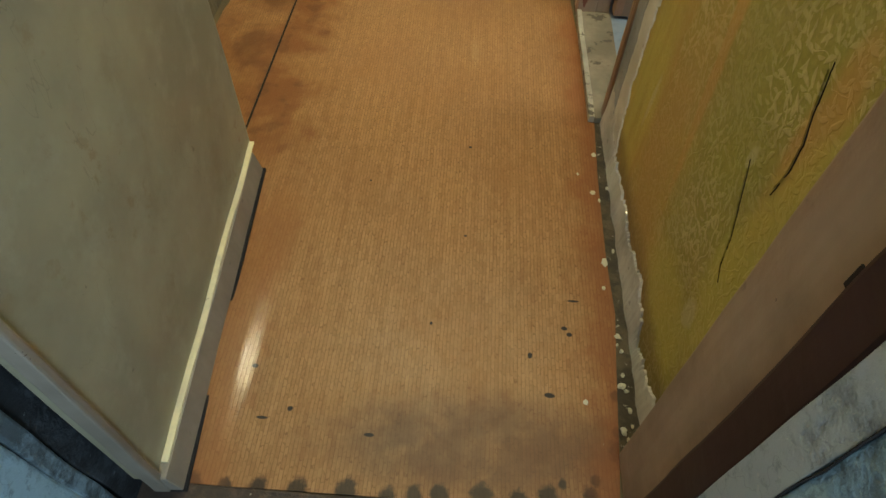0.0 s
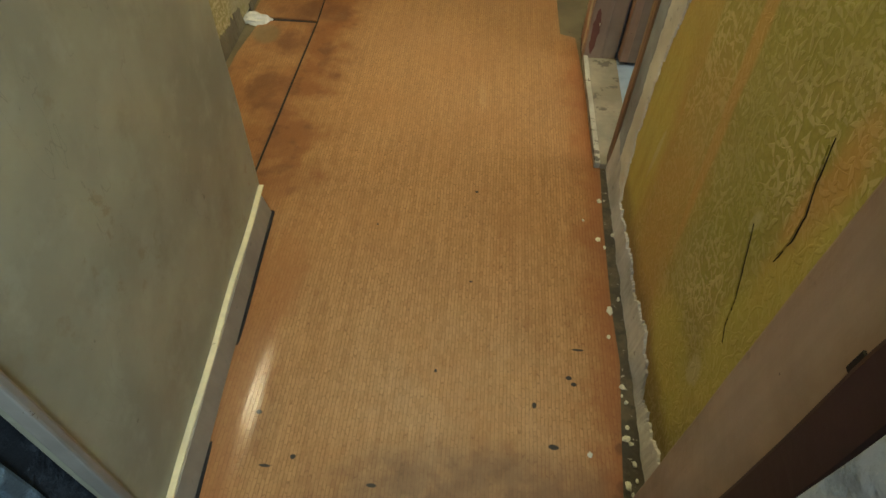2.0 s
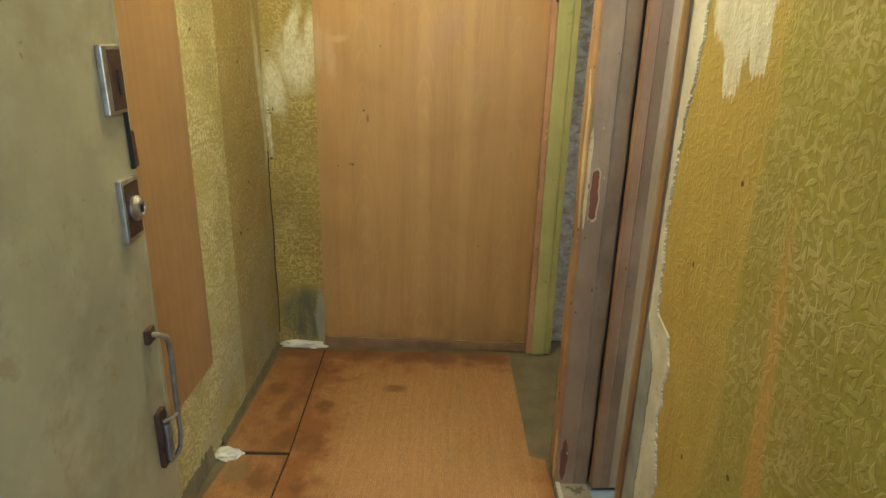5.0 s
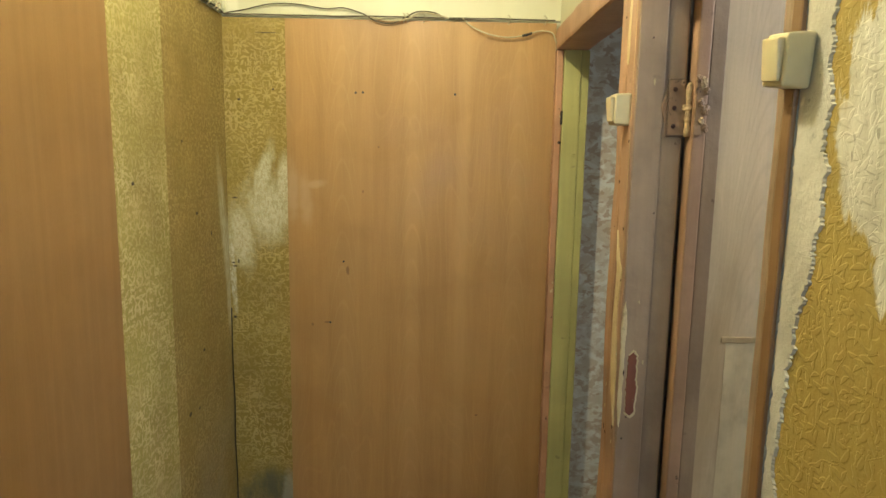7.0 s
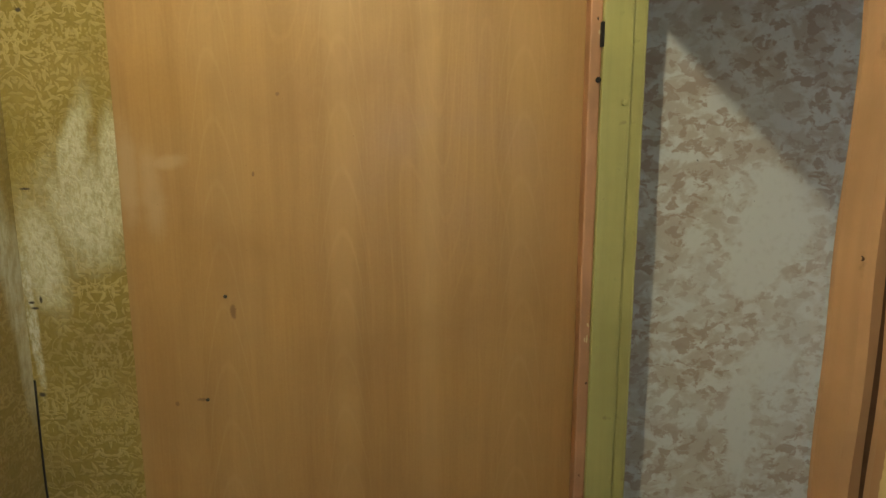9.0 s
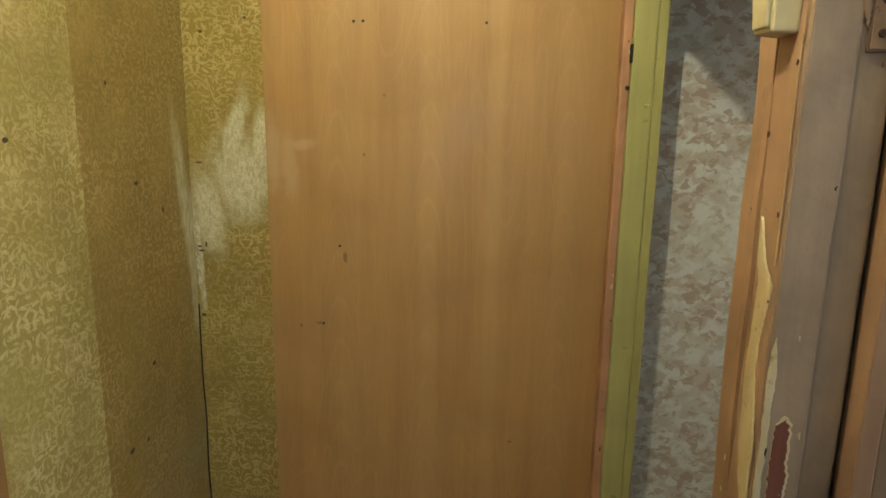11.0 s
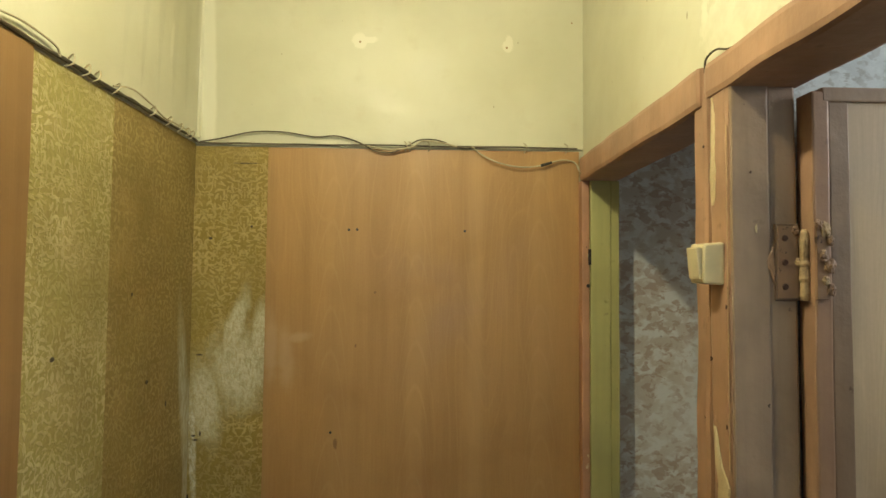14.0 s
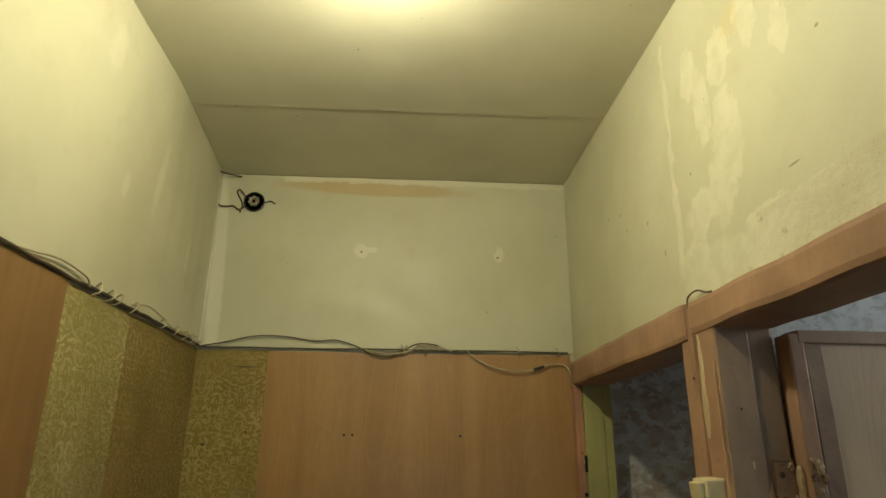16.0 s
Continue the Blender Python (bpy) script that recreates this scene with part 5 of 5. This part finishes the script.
part("bare_patch", ragged(0, 0.3575, -0.0022, 0.955, 1.42, lambda z: float(np.interp(z, BARE_Z, (2.004, 2.003, 2.004, 2.022, 2.020, 2.004, 2.030, 2.052))), lambda z: float(np.interp(z, BARE_Z, (2.014, 2.036, 2.052, 2.054, 2.050, 2.046, 2.056, 2.060))), 0.004, 0.003, 12.0, 3.0, 0.0), M_BAREWOOD, frame_1, "bare pale wood where paint has flaked")
part("bare_patch", ragged(1, 1.9966, -0.0012, 0.955, 1.26, lambda z: 0.361, lambda z: 0.372, 0.003, 0.004, 12.0, 5.0, 0.2), M_BAREWOOD, frame_1, "bare pale wood where paint has flaked")
part("bare_patch", ragged(0, 0.3585, -0.0025, 1.80, 1.99, lambda z: 2.045 + LEAN * z, lambda z: 2.064 + LEAN * z, 0.006, 0.006, 8.0, 5.0, 0.3), M_BAREWOOD, frame_1, "bare pale wood where paint has flaked")
part("bare_patch", ragged(0, 0.3585, -0.002, 0.02, 0.22, lambda z: 2.010 + LEAN * z, lambda z: 2.040 + LEAN * z, 0.010, 0.006, 8.0, 6.0, 0.3), M_BAREWOOD, frame_1, "bare pale wood where paint has flaked")
part("chip_rim", ragged(1, 1.9966, -0.0009, 0.978, 1.145, lambda z: 0.3785, lambda z: 0.4045, 0.006, 0.003, 12.0, 4.0, 0.07), M_BAREWOOD, frame_1, "pale rim of broken paint")
part("primer_patch", ragged(1, 1.9966, -0.0016, 0.985, 1.14, lambda z: 0.379, lambda z: 0.402, 0.006, 0.003, 12.0, 4.0, 0.06), M_RED, frame_1, "old red primer under chipped paint")
part("primer_patch", ragged(1, 1.998, -0.002, 0.03, 0.20, lambda z: 0.370, lambda z: 0.395, 0.006, 0.006, 10.0, 6.0, 0.3), M_RED, frame_1, "old red primer under chipped paint")
sill_1 = thing("door_sill", "worn white-painted wooden sill with bare dirty patches", "door sill", (0.42, 1.7, 0), kind="structure")
part("board", board(0.376, 0.476, 1.44, 2.0, -0.004, 0.016, 0.004, 0.04, 0.002, 1, 6.5), M_SILL_BOARD, sill_1)
part("edge_strip", board(0.360, 0.377, 1.44, 2.0, -0.004, 0.022, 0.003, 0.04, 0.002, 1, 7.5), M_SILL, sill_1, "pale scuffed painted edge strip")

frame_2 = thing("door_frame", "far doorway frame in ochre and pale green paint", "door frame", (0.42, 2.6, 0), kind="structure")
part("face", lean(board(0.362, 0.43, 2.086, 2.142, 0.0, 2.056, 0.012, 0.025, 0.0036, 2, 9.5), LEAN), M_ORANGE, frame_2)
part("groove", lean(board(0.370, 0.42, 2.070, 2.090, 0.0, 2.05, 0.003, 0.06, 0.001, 2, 1.1), LEAN), M_RUST, frame_2, "dark groove between the two frames")
part("jamb", lean(board(0.43, 0.482, 2.100, 2.140, 0.0, 2.0, 0.005, 0.05, 0.0016, 2, 8.5), LEAN), M_ORANGE, frame_2)
part("head", board(0.356, 0.482, 2.100, 2.990, 1.985, 2.064, 0.012, 0.03, 0.0036, 1, 10.5), M_ORANGE, frame_2, "ochre-brown painted head")
part("casing", board(0.362, 0.388, 2.970, 3.011, 0.0, 1.988, 0.004, 0.05, 0.0014, 2, 11.5), M_PINK, frame_2, "thin pinkish casing edge")
part("jamb", board(0.388, 0.452, 2.962, 3.012, 0.0, 1.988, 0.004, 0.05, 0.0014, 2, 12.5), M_GREEN, frame_2, "pale green painted jamb")
part("jamb", board(0.452, 0.484, 2.968, 3.012, 0.0, 1.988, 0.006, 0.05, 0.0014, 2, 13.5), M_GREEN, frame_2, "pale green stepped jamb edge")
part("latch_hole", box(0.383, 0.390, 2.9605, 2.975, 1.715, 1.765, 0.001), M_DARK, frame_2, "dark latch recess")
part("latch_hole", lathe([(0.006, 0.0), (0.006, 0.003), (0.003, 0.004)], 10, pose(0.382, 2.9685, 1.648, 90)), M_DARK, frame_2)
part("paint_lump", lathe([(0.007, 0.0), (0.006, 0.003), (0.002, 0.004)], 10, pose(0.438, 2.9615, 1.601, 90)), M_GREEN, frame_2)

# ---- doors ----
entry = thing("entrance_door", "grey-beige painted entrance door standing wide open", "door", (-0.52, 0.32, 0.0))
D = pose(-0.500, 0.318, 0, 0, 0, 93.6)


def on_door(bm):
    """Door shapes are drawn shut: x along the leaf from the hinges, y its depth, the seen face at y = 0."""
    bmesh.ops.transform(bm, matrix=D, verts=bm.verts[:])
    return bm


# Added dark strip: draws the shadow line of the gap under the door.
part("gap_shade", on_door(board(0.0, 0.84, -0.0285, 0.02, 0.0035, 0.012, 0.002, 0.05, 0.001, 0, 9.0)), M_DARK, entry, "dark strip drawn for the shadow gap under the door")
leaf = part("leaf", on_door(board(0.0, 0.872, 0.006, 0.046, 0.075, 2.04, 0.003, 0.15, 0.0012)), M_LEAF, entry)
part("hinge_edge", on_door(board(-0.004, 0.012, 0.0, 0.030, 0.01, 2.04, 0.004, 0.04, 0.0024, 2, 2.2)), M_STRIP, leaf)
part("free_edge", on_door(board(0.860, 0.874, 0.0052, 0.046, 0.075, 2.04, 0.003, 0.06, 0.0018, 2, 3.2)), M_LEAF, leaf)
bar = board(0.0, 0.832, -0.010, 0.030, 0.0125, 0.076, 0.003, 0.06, 0.0015, 0, 1.2)
for v in bar.verts:
    if v.co.z < 0.04 and v.co.y < 0.0:
        v.co.y -= 0.013
kick = part("kick_strip", on_door(bar), M_STRIP, entry, "grey-brown kick strip along the foot")
part("ledge", on_door(board(0.030, 0.868, -0.0075, 0.006, 0.076, 0.081, 0.0015, 0.02, 0.0019, 0, 4.2)), M_LEDGE, kick, "chipped ledge, coloured pale for its lamplit top")


def lock_plate(z0, z1, name, label, round_body):
    p = part(name, on_door(board(0.792, 0.852, -0.003, 0.007, z0, z1, 0.002, 0.03, 0.001)), M_STEEL, entry, label)
    if round_body:
        zc = (z0 + z1) / 2
        part("rust_plate", on_door(board(0.799, 0.847, -0.0045, -0.002, z0 + 0.008, z1 - 0.008, 0.001, 0.03, 0.0008)), M_RUST, p)
        part("cylinder", on_door(lathe([(0.021, 0.0), (0.021, 0.006), (0.015, 0.012), (0.010, 0.013), (0.009, 0.010)], 24, pose(0.827, -0.003, zc, 90))), M_STEEL, p, "round steel lock cylinder")
        part("keyhole", on_door(box(0.8255, 0.8285, -0.0172, -0.010, zc - 0.006, zc + 0.006)), M_DARK, p)
    else:
        part("rust_plate", on_door(board(0.808, 0.849, -0.0045, -0.002, z0 + 0.006, z1 - 0.006, 0.001, 0.03, 0.0008)), M_RUST, p)
        part("keyhole", on_door(box(0.828, 0.838, -0.0065, -0.004, z0 + 0.028, z1 - 0.035, 0.001)), M_DARK, p, "long dark keyhole slot")


lock_plate(1.377, 1.478, "lock_plate", "steel lock plate with a rusty keyhole", False)
lock_plate(1.176, 1.278, "lock_plate", "steel lock plate with a round cylinder", True)
part("broken_edge", on_door(board(0.862, 0.880, 0.001, 0.03, 1.285, 1.345, 0.004, 0.010, 0.005, 2, 6.0)), M_RUST, leaf, "splintered dark edge between the locks")
part("edge_crack", on_door(board(0.853, 0.858, -0.0005, 0.008, 1.285, 1.38, 0.001, 0.008, 0.004, 2, 7.7)), M_DARK, leaf, "dark crack along the splintered edge")
pull = part("door_pull", on_door(board(0.812, 0.840, -0.003, 0.007, 0.985, 1.012, 0.002, 0.02, 0.001)), M_RUST, entry, "bent steel pull handle")
part("bar", on_door(tube([(0.826, 0.0, 1.0), (0.838, -0.016, 0.990), (0.846, -0.021, 0.97), (0.846, -0.021, 0.86), (0.846, -0.021, 0.78), (0.838, -0.014, 0.745), (0.824, 0.0, 0.742)], 0.005)), M_STEEL, pull)
part("foot_plate", on_door(board(0.806, 0.836, -0.004, 0.007, 0.735, 0.85, 0.003, 0.02, 0.001)), M_RUST, pull, "rusty foot plate")
part("cross_bar", on_door(tube([(0.820, -0.002, 0.826), (0.832, -0.016, 0.828), (0.846, -0.021, 0.830)], 0.004)), M_STEEL, pull)
part("barrel", on_door(lathe([(0.006, 0.0), (0.0075, 0.01), (0.0075, 0.07), (0.006, 0.08)], 12, pose(0.822, -0.008, 0.742))), M_STEEL, pull)
for z in (1.80,):
    part("hinge", on_door(lathe([(0.009, 0.0), (0.009, 0.12)], 12, pose(-0.006, 0.02, z))), M_RUST, entry)

side = thing("room_door", "grey-brown veneered door standing open into the small room", "door", (0.76, 2.0, 0.02))
part("leaf", board(0.484, 1.06, 1.976, 2.014, 0.02, 1.978, 0.003, 0.15, 0.001), M_VENEER, side)
part("edge_stile", board(0.4825, 0.512, 1.972, 2.016, 0.02, 1.980, 0.004, 0.05, 0.0016, 2, 1.7), M_ORANGE, side, "ochre-brown painted edge")
part("stile", board(0.512, 0.545, 1.9735, 1.980, 0.02, 1.978, 0.002, 0.05, 0.0012, 2, 2.7), M_MAUVE, side, "mauve-grey painted stile")
part("top_rail", board(0.500, 1.06, 1.971, 2.018, 1.962, 1.986, 0.003, 0.05, 0.001, 0, 3.7), M_MAUVE, side, "mauve-grey top rail")
part("panel_ledge", board(0.585, 0.732, 1.9735, 1.9775, 1.172, 1.186, 0.0015, 0.03, 0.0012, 0, 8.8), M_LEDGE_BROWN, side, "worn brown ledge over the lower panel")
part("lower_panel", board(0.597, 1.03, 1.9752, 1.9775, 0.15, 1.171, 0.0006, 0.2, 0.0006), M_VENEER_LOW, side, "paler scuffed lower panel")
hinge = thing("door_hinge", "old door hinge clogged with brown paint", "hinge", (0.47, 2.0, 1.65), kind="structure")
part("recess", board(0.433, 0.473, 1.9952, 2.004, 1.637, 1.764, 0.002, 0.015, 0.0030), M_REBATE, hinge, "uneven brown edge round the hinge leaf")
part("plate", board(0.436, 0.471, 1.9945, 2.004, 1.641, 1.760, 0.001, 0.03, 0.0012), M_HINGE, hinge)
part("plate", board(0.4835, 0.504, 1.9655, 1.973, 1.640, 1.765, 0.001, 0.02, 0.0030), M_HINGE, hinge)
part("knuckle", lathe([(0.006, 0), (0.0085, 0.008), (0.007, 0.03), (0.009, 0.036), (0.0075, 0.055), (0.0095, 0.06), (0.007, 0.066), (0.0085, 0.10), (0.007, 0.112), (0.003, 0.118)], 12, pose(0.478, 1.990, 1.637)), M_KNUCKLE, hinge, "pale rusty knuckle with paint knocked off")
for z in (1.66, 1.70, 1.74):
    part("screw", lathe([(0.0055, 0), (0.0045, 0.0025)], 10, pose(0.448, 1.995, z, 90)), M_RUST, hinge)
for i, (x, z, r) in enumerate(((0.499, 1.752, 0.008), (0.506, 1.735, 0.006), (0.495, 1.71, 0.007), (0.505, 1.695, 0.009), (0.498, 1.67, 0.006), (0.507, 1.655, 0.007), (0.488, 1.76, 0.006), (0.466, 1.752, 0.006), (0.470, 1.70, 0.005))):
    bm = lump((0, 0, 0.0), (r, r * 1.4, 0.004), i * 3.3)
    bmesh.ops.transform(bm, matrix=pose(x, 1.967 if x > 0.48 else 1.9945, z, 90), verts=bm.verts[:])
    part("paint_lump", bm, M_HINGE if i % 4 else M_KNUCKLE, hinge)
part("paint_chip", ragged(1, 1.9966, -0.0015, 1.665, 1.728, lambda z: 0.417 + 0.008 * abs(z - 1.70) / 0.03, lambda z: 0.433, 0.003, 0.003, 20.0, 2.2, 0.3), M_HINGE, hinge, "brown chipped patch beside the hinge")


# ---- switches ----
def wall_switch(y, z, x, tilt=0.0):
    ob = thing("light_switch", "cream plastic surface switch on the door frame", "light switch", (x, y, z), group="hallway light switches")
    T = pose(x, y, z, tilt)

    def put(bm):
        bmesh.ops.transform(bm, matrix=T, verts=bm.verts[:])
        return bm
    body = box(-0.034, 0.002, -0.029, 0.029, -0.036, 0.036, 0.006, 3)
    for v in body.verts:
        if v.co.x < -0.02:
            v.co.y *= 0.93
            v.co.z *= 0.95
    part("body", put(body), M_SWITCH, ob)
    rocker = box(-0.044, -0.034, -0.021, 0.021, -0.027, 0.028, 0.003, 2)
    for v in rocker.verts:
        if v.co.z < 0 and v.co.x < -0.04:
            v.co.x += 0.005
    part("rocker", put(rocker), M_SWITCH, ob)
    return ob


wall_switch(2.047, 1.698, 0.358, 1.0)
wall_switch(1.434, 1.715, 0.402, 6.0)

# ---- lamp ----
lamp = thing("ceiling_lamp", "bare light bulb in a black ceiling socket", "lamp", (LAMP[0], LAMP[1], ZC))
part("socket", lathe([(0.030, 0.105), (0.028, 0.09), (0.020, 0.08), (0.017, 0.05)], 20, pose(*LAMP)), M_BLACK, lamp)
part("bulb", lathe([(0.010, 0.055), (0.014, 0.04), (0.024, 0.022), (0.030, 0.0), (0.027, -0.016), (0.016, -0.027), (0.004, -0.031)], 20, pose(*LAMP)), M_GLOW, lamp, "glowing warm bulb", True)

# ---- cables and junction box ----
jb = thing("junction_box", "round black junction box with bare wires in the wall", "junction box", (-0.748, YE, 2.617))
part("rim", lathe([(0.036, 0.0), (0.037, 0.010), (0.033, 0.012), (0.031, 0.004)], 32, pose(-0.748, YE - 0.002, 2.617, 90)), M_BLACK, jb)
part("back", lathe([(0.032, 0.0), (0.032, 0.003)], 24, pose(-0.748, YE - 0.003, 2.617, 90)), M_BLACK, jb)
for i in range(7):
    a = i * 0.9
    part("wire_end", tube([(-0.748 + 0.012 * math.cos(a), YE - 0.005, 2.617 + 0.012 * math.sin(a)), (-0.748 + 0.018 * math.cos(a + 0.7), YE - 0.018, 2.617 + 0.018 * math.sin(a + 0.7)),
                           (-0.748 + 0.008 * math.cos(a + 1.6), YE - 0.016, 2.617 + 0.010 * math.sin(a + 1.6))], 0.0040, 4, 6), M_CABLE_W if i % 2 else M_STEEL, jb)
part("lead", tube([(-0.78, YE - 0.008, 2.60), (-0.80, YE - 0.010, 2.585), (-0.82, YE - 0.007, 2.60), (-0.845, YE - 0.008, 2.597), (-0.868, YE - 0.012, 2.60), (-0.876, YE - 0.04, 2.615), (-0.877, YE - 0.09, 2.66), (-0.877, YE - 0.11, 2.70)], 0.003), M_CABLE, jb)
part("lead", tube([(-0.78, YE - 0.008, 2.635), (-0.80, YE - 0.012, 2.66), (-0.81, YE - 0.010, 2.65), (-0.79, YE - 0.009, 2.61), (-0.795, YE - 0.008, 2.575)], 0.0025), M_CABLE, jb)
part("lead", tube([(-0.71, YE - 0.006, 2.617), (-0.69, YE - 0.006, 2.622), (-0.675, YE - 0.006, 2.612)], 0.0025), M_CABLE, jb)
part("lead", tube([(-0.873, 2.86, 2.70), (-0.872, 2.91, 2.705), (-0.86, 2.97, 2.712), (-0.80, YE - 0.012, 2.711)], 0.003), M_CABLE, jb)


def cable(name, points, r, mat, label):
    return tagged(link(name, tube(points, r), mat, True), label, "cable")


def run_left(seed, y0=0.47, y1=2.995, amp=0.0035, off=0.007):
    n = 34
    return [(XL + off + amp * (1 + noise.noise((i * 0.7, seed, 0))), y0 + (y1 - y0) * i / n, ZP + 0.008 + amp * 1.6 * noise.noise((i * 0.9, seed, 5.0))) for i in range(n + 1)]


def run_end(seed, x0=-0.875, x1=0.355, amp=0.004, off=0.010):
    n = 18
    return [(x0 + (x1 - x0) * i / n, YE - off - amp * (1 + noise.noise((i * 0.7, seed, 1))), ZP + 0.002 + amp * 1.6 * noise.noise((i * 0.8, seed, 6.0))) for i in range(n + 1)]


for s in (1.0, 2.3, 3.7):
    cable("cable", run_left(s), 0.0034, M_CABLE, "dusty dark cable along the edge of the panelling")
for s in (4.1,):
    cable("cable", run_end(s), 0.0028, M_CABLE, "dusty dark cable along the edge of the panelling")
cable("cable", [(-0.868, YE - 0.016, 2.10), (-0.80, YE - 0.016, 2.112), (-0.70, YE - 0.014, 2.135), (-0.60, YE - 0.013, 2.136), (-0.50, YE - 0.013, 2.122), (-0.43, YE - 0.014, 2.126), (-0.36, YE - 0.016, 2.106), (-0.305, YE - 0.02, 2.078), (-0.25, YE - 0.022, 2.074), (-0.20, YE - 0.022, 2.095), (-0.16, YE - 0.02, 2.116), (-0.10, YE - 0.02, 2.115), (-0.03, YE - 0.018, 2.092), (0.05, YE - 0.016, 2.096)], 0.0024, M_CABLE, "thin grey cable looping over the panel edge")
cable("cable", [(-0.33, YE - 0.02, 2.094), (-0.26, YE - 0.024, 2.082), (-0.19, YE - 0.026, 2.09), (-0.15, YE - 0.024, 2.112), (-0.09, YE - 0.022, 2.107), (-0.04, YE - 0.02, 2.095)], 0.0030, M_CABLE_W, "cream cable looping over the panel edge")
cable("cable", [(0.01, YE - 0.016, 2.098), (0.04, YE - 0.022, 2.070), (0.10, YE - 0.028, 2.042), (0.17, YE - 0.030, 2.030), (0.23, YE - 0.028, 2.036), (0.30, YE - 0.022, 2.056), (0.345, YE - 0.018, 2.050), (0.352, YE - 0.05, 2.018), (0.362, YE - 0.045, 2.000)], 0.0026, M_CABLE_W, "thin cream wire sagging to the doorway")
cable("wire_joint", [(0.232, YE - 0.028, 2.036), (0.25, YE - 0.027, 2.041), (0.268, YE - 0.026, 2.047)], 0.0048, M_BLACK, "black taped joint in a cream wire")
cable("cable", [(-0.874, 1.97, 2.106), (-0.872, 2.03, 2.115), (-0.870, 2.10, 2.124), (-0.870, 2.17, 2.123), (-0.871, 2.22, 2.117), (-0.871, 2.232, 2.102)], 0.0024, M_CABLE_W, "cream wire bowing off the wall")
cable("cable", [(-0.868, 2.44, 2.108), (-0.862, 2.52, 2.125), (-0.862, 2.62, 2.118), (-0.864, 2.72, 2.105), (-0.862, 2.84, 2.108), (-0.866, 2.90, 2.102)], 0.0022, M_CABLE_W, "cream wire bowing off the wall")
random.seed(4)
for i in range(13):
    y = 2.26 + 0.055 * i + random.uniform(-0.02, 0.02)
    if i in (4, 5, 6, 8):
        continue
    cable("wire_tie", [(-0.872, y, 2.088), (-0.856, y + 0.004, 2.100 + random.uniform(-0.004, 0.006)), (-0.862, y + 0.014, 2.118), (-0.876, y + 0.02, 2.112)], 0.0019, M_CABLE_W, "pale wire end tied round the cables")
for x in (-0.205, -0.19, -0.13, 0.185, 0.32):
    cable("wire_tie", [(x - 0.006, YE - 0.012, 2.112), (x, YE - 0.022, 2.104), (x + 0.003, YE - 0.022, 2.090), (x - 0.004, YE - 0.012, 2.080)], 0.0019, M_CABLE_W, "pale wire end tied round the cables")
cable("cable", [(0.366, 2.10, 2.050), (0.362, 2.085, 2.070), (0.368, 2.06, 2.078), (0.372, 2.03, 2.068), (0.373, 2.01, 2.064)], 0.002, M_CABLE, "dark cable end over the door frames")


# ---- plaster crumbs along the wall ----
random.seed(21)
CRUMBS = [(0.352, 1.155, 0.007), (0.362, 0.925, 0.007), (0.353, 0.85, 0.004), (0.316, 1.221, 0.003), (0.289, 0.558, 0.005), (0.366, 1.30, 0.006), (0.372, 0.72, 0.006), (0.368, 0.60, 0.008), (0.362, 0.50, 0.006), (0.355, 0.43, 0.005)]
CRUMBS += [(random.uniform(0.362, 0.392), random.uniform(0.48, 1.42), random.uniform(0.002, 0.0045)) for i in range(10)]
for i, (x, y, r) in enumerate(CRUMBS):
    bm = lump((x, y, 0.001), (r, r * random.uniform(0.8, 1.8), 0.004), i * 2.7)
    tagged(link("plaster_crumb", bm, M_FLAKE), "pale crumb of plaster lying along the wall", "crumb", group="plaster crumbs on the floor")


# ---- chipped paint on the frames ----
random.seed(11)
for i in range(26):
    z = random.uniform(0.15, 1.95)
    h = random.uniform(0.004, 0.016)
    y = random.choice((2.012, 2.012, 2.066, 2.096)) + random.uniform(-0.004, 0.004)
    w = random.uniform(0.002, 0.005)
    x = 0.3566 if y < 2.08 else 0.3606
    part("paint_chip", ragged(0, x, -0.0012, z, z + h, lambda q: y - w, lambda q: y + w, 0.002, 0.002, 40.0, i * 1.7, 0.4), random.choice((M_BAREWOOD, M_PLASTER, M_RUST)), frame_1 if y < 2.08 else frame_2)
for i in range(12):
    z = random.uniform(0.1, 1.95)
    h = random.uniform(0.004, 0.014)
    x = random.uniform(0.366, 0.42)
    part("paint_chip", ragged(1, 1.9962, -0.001, z, z + h, lambda q: x - 0.002, lambda q: x + 0.002, 0.002, 0.002, 40.0, i * 2.3, 0.4), random.choice((M_RUST, M_DARK, M_BAREWOOD)), frame_1)
for i in range(9):
    z = random.uniform(0.2, 1.95)
    x = random.uniform(0.372, 0.384)
    part("paint_chip", ragged(1, 2.9685, -0.001, z, z + random.uniform(0.004, 0.02), lambda q: x - 0.002, lambda q: x + 0.002, 0.002, 0.002, 40.0, i * 3.1, 0.4), random.choice((M_DARK, M_BAREWOOD)), frame_2)
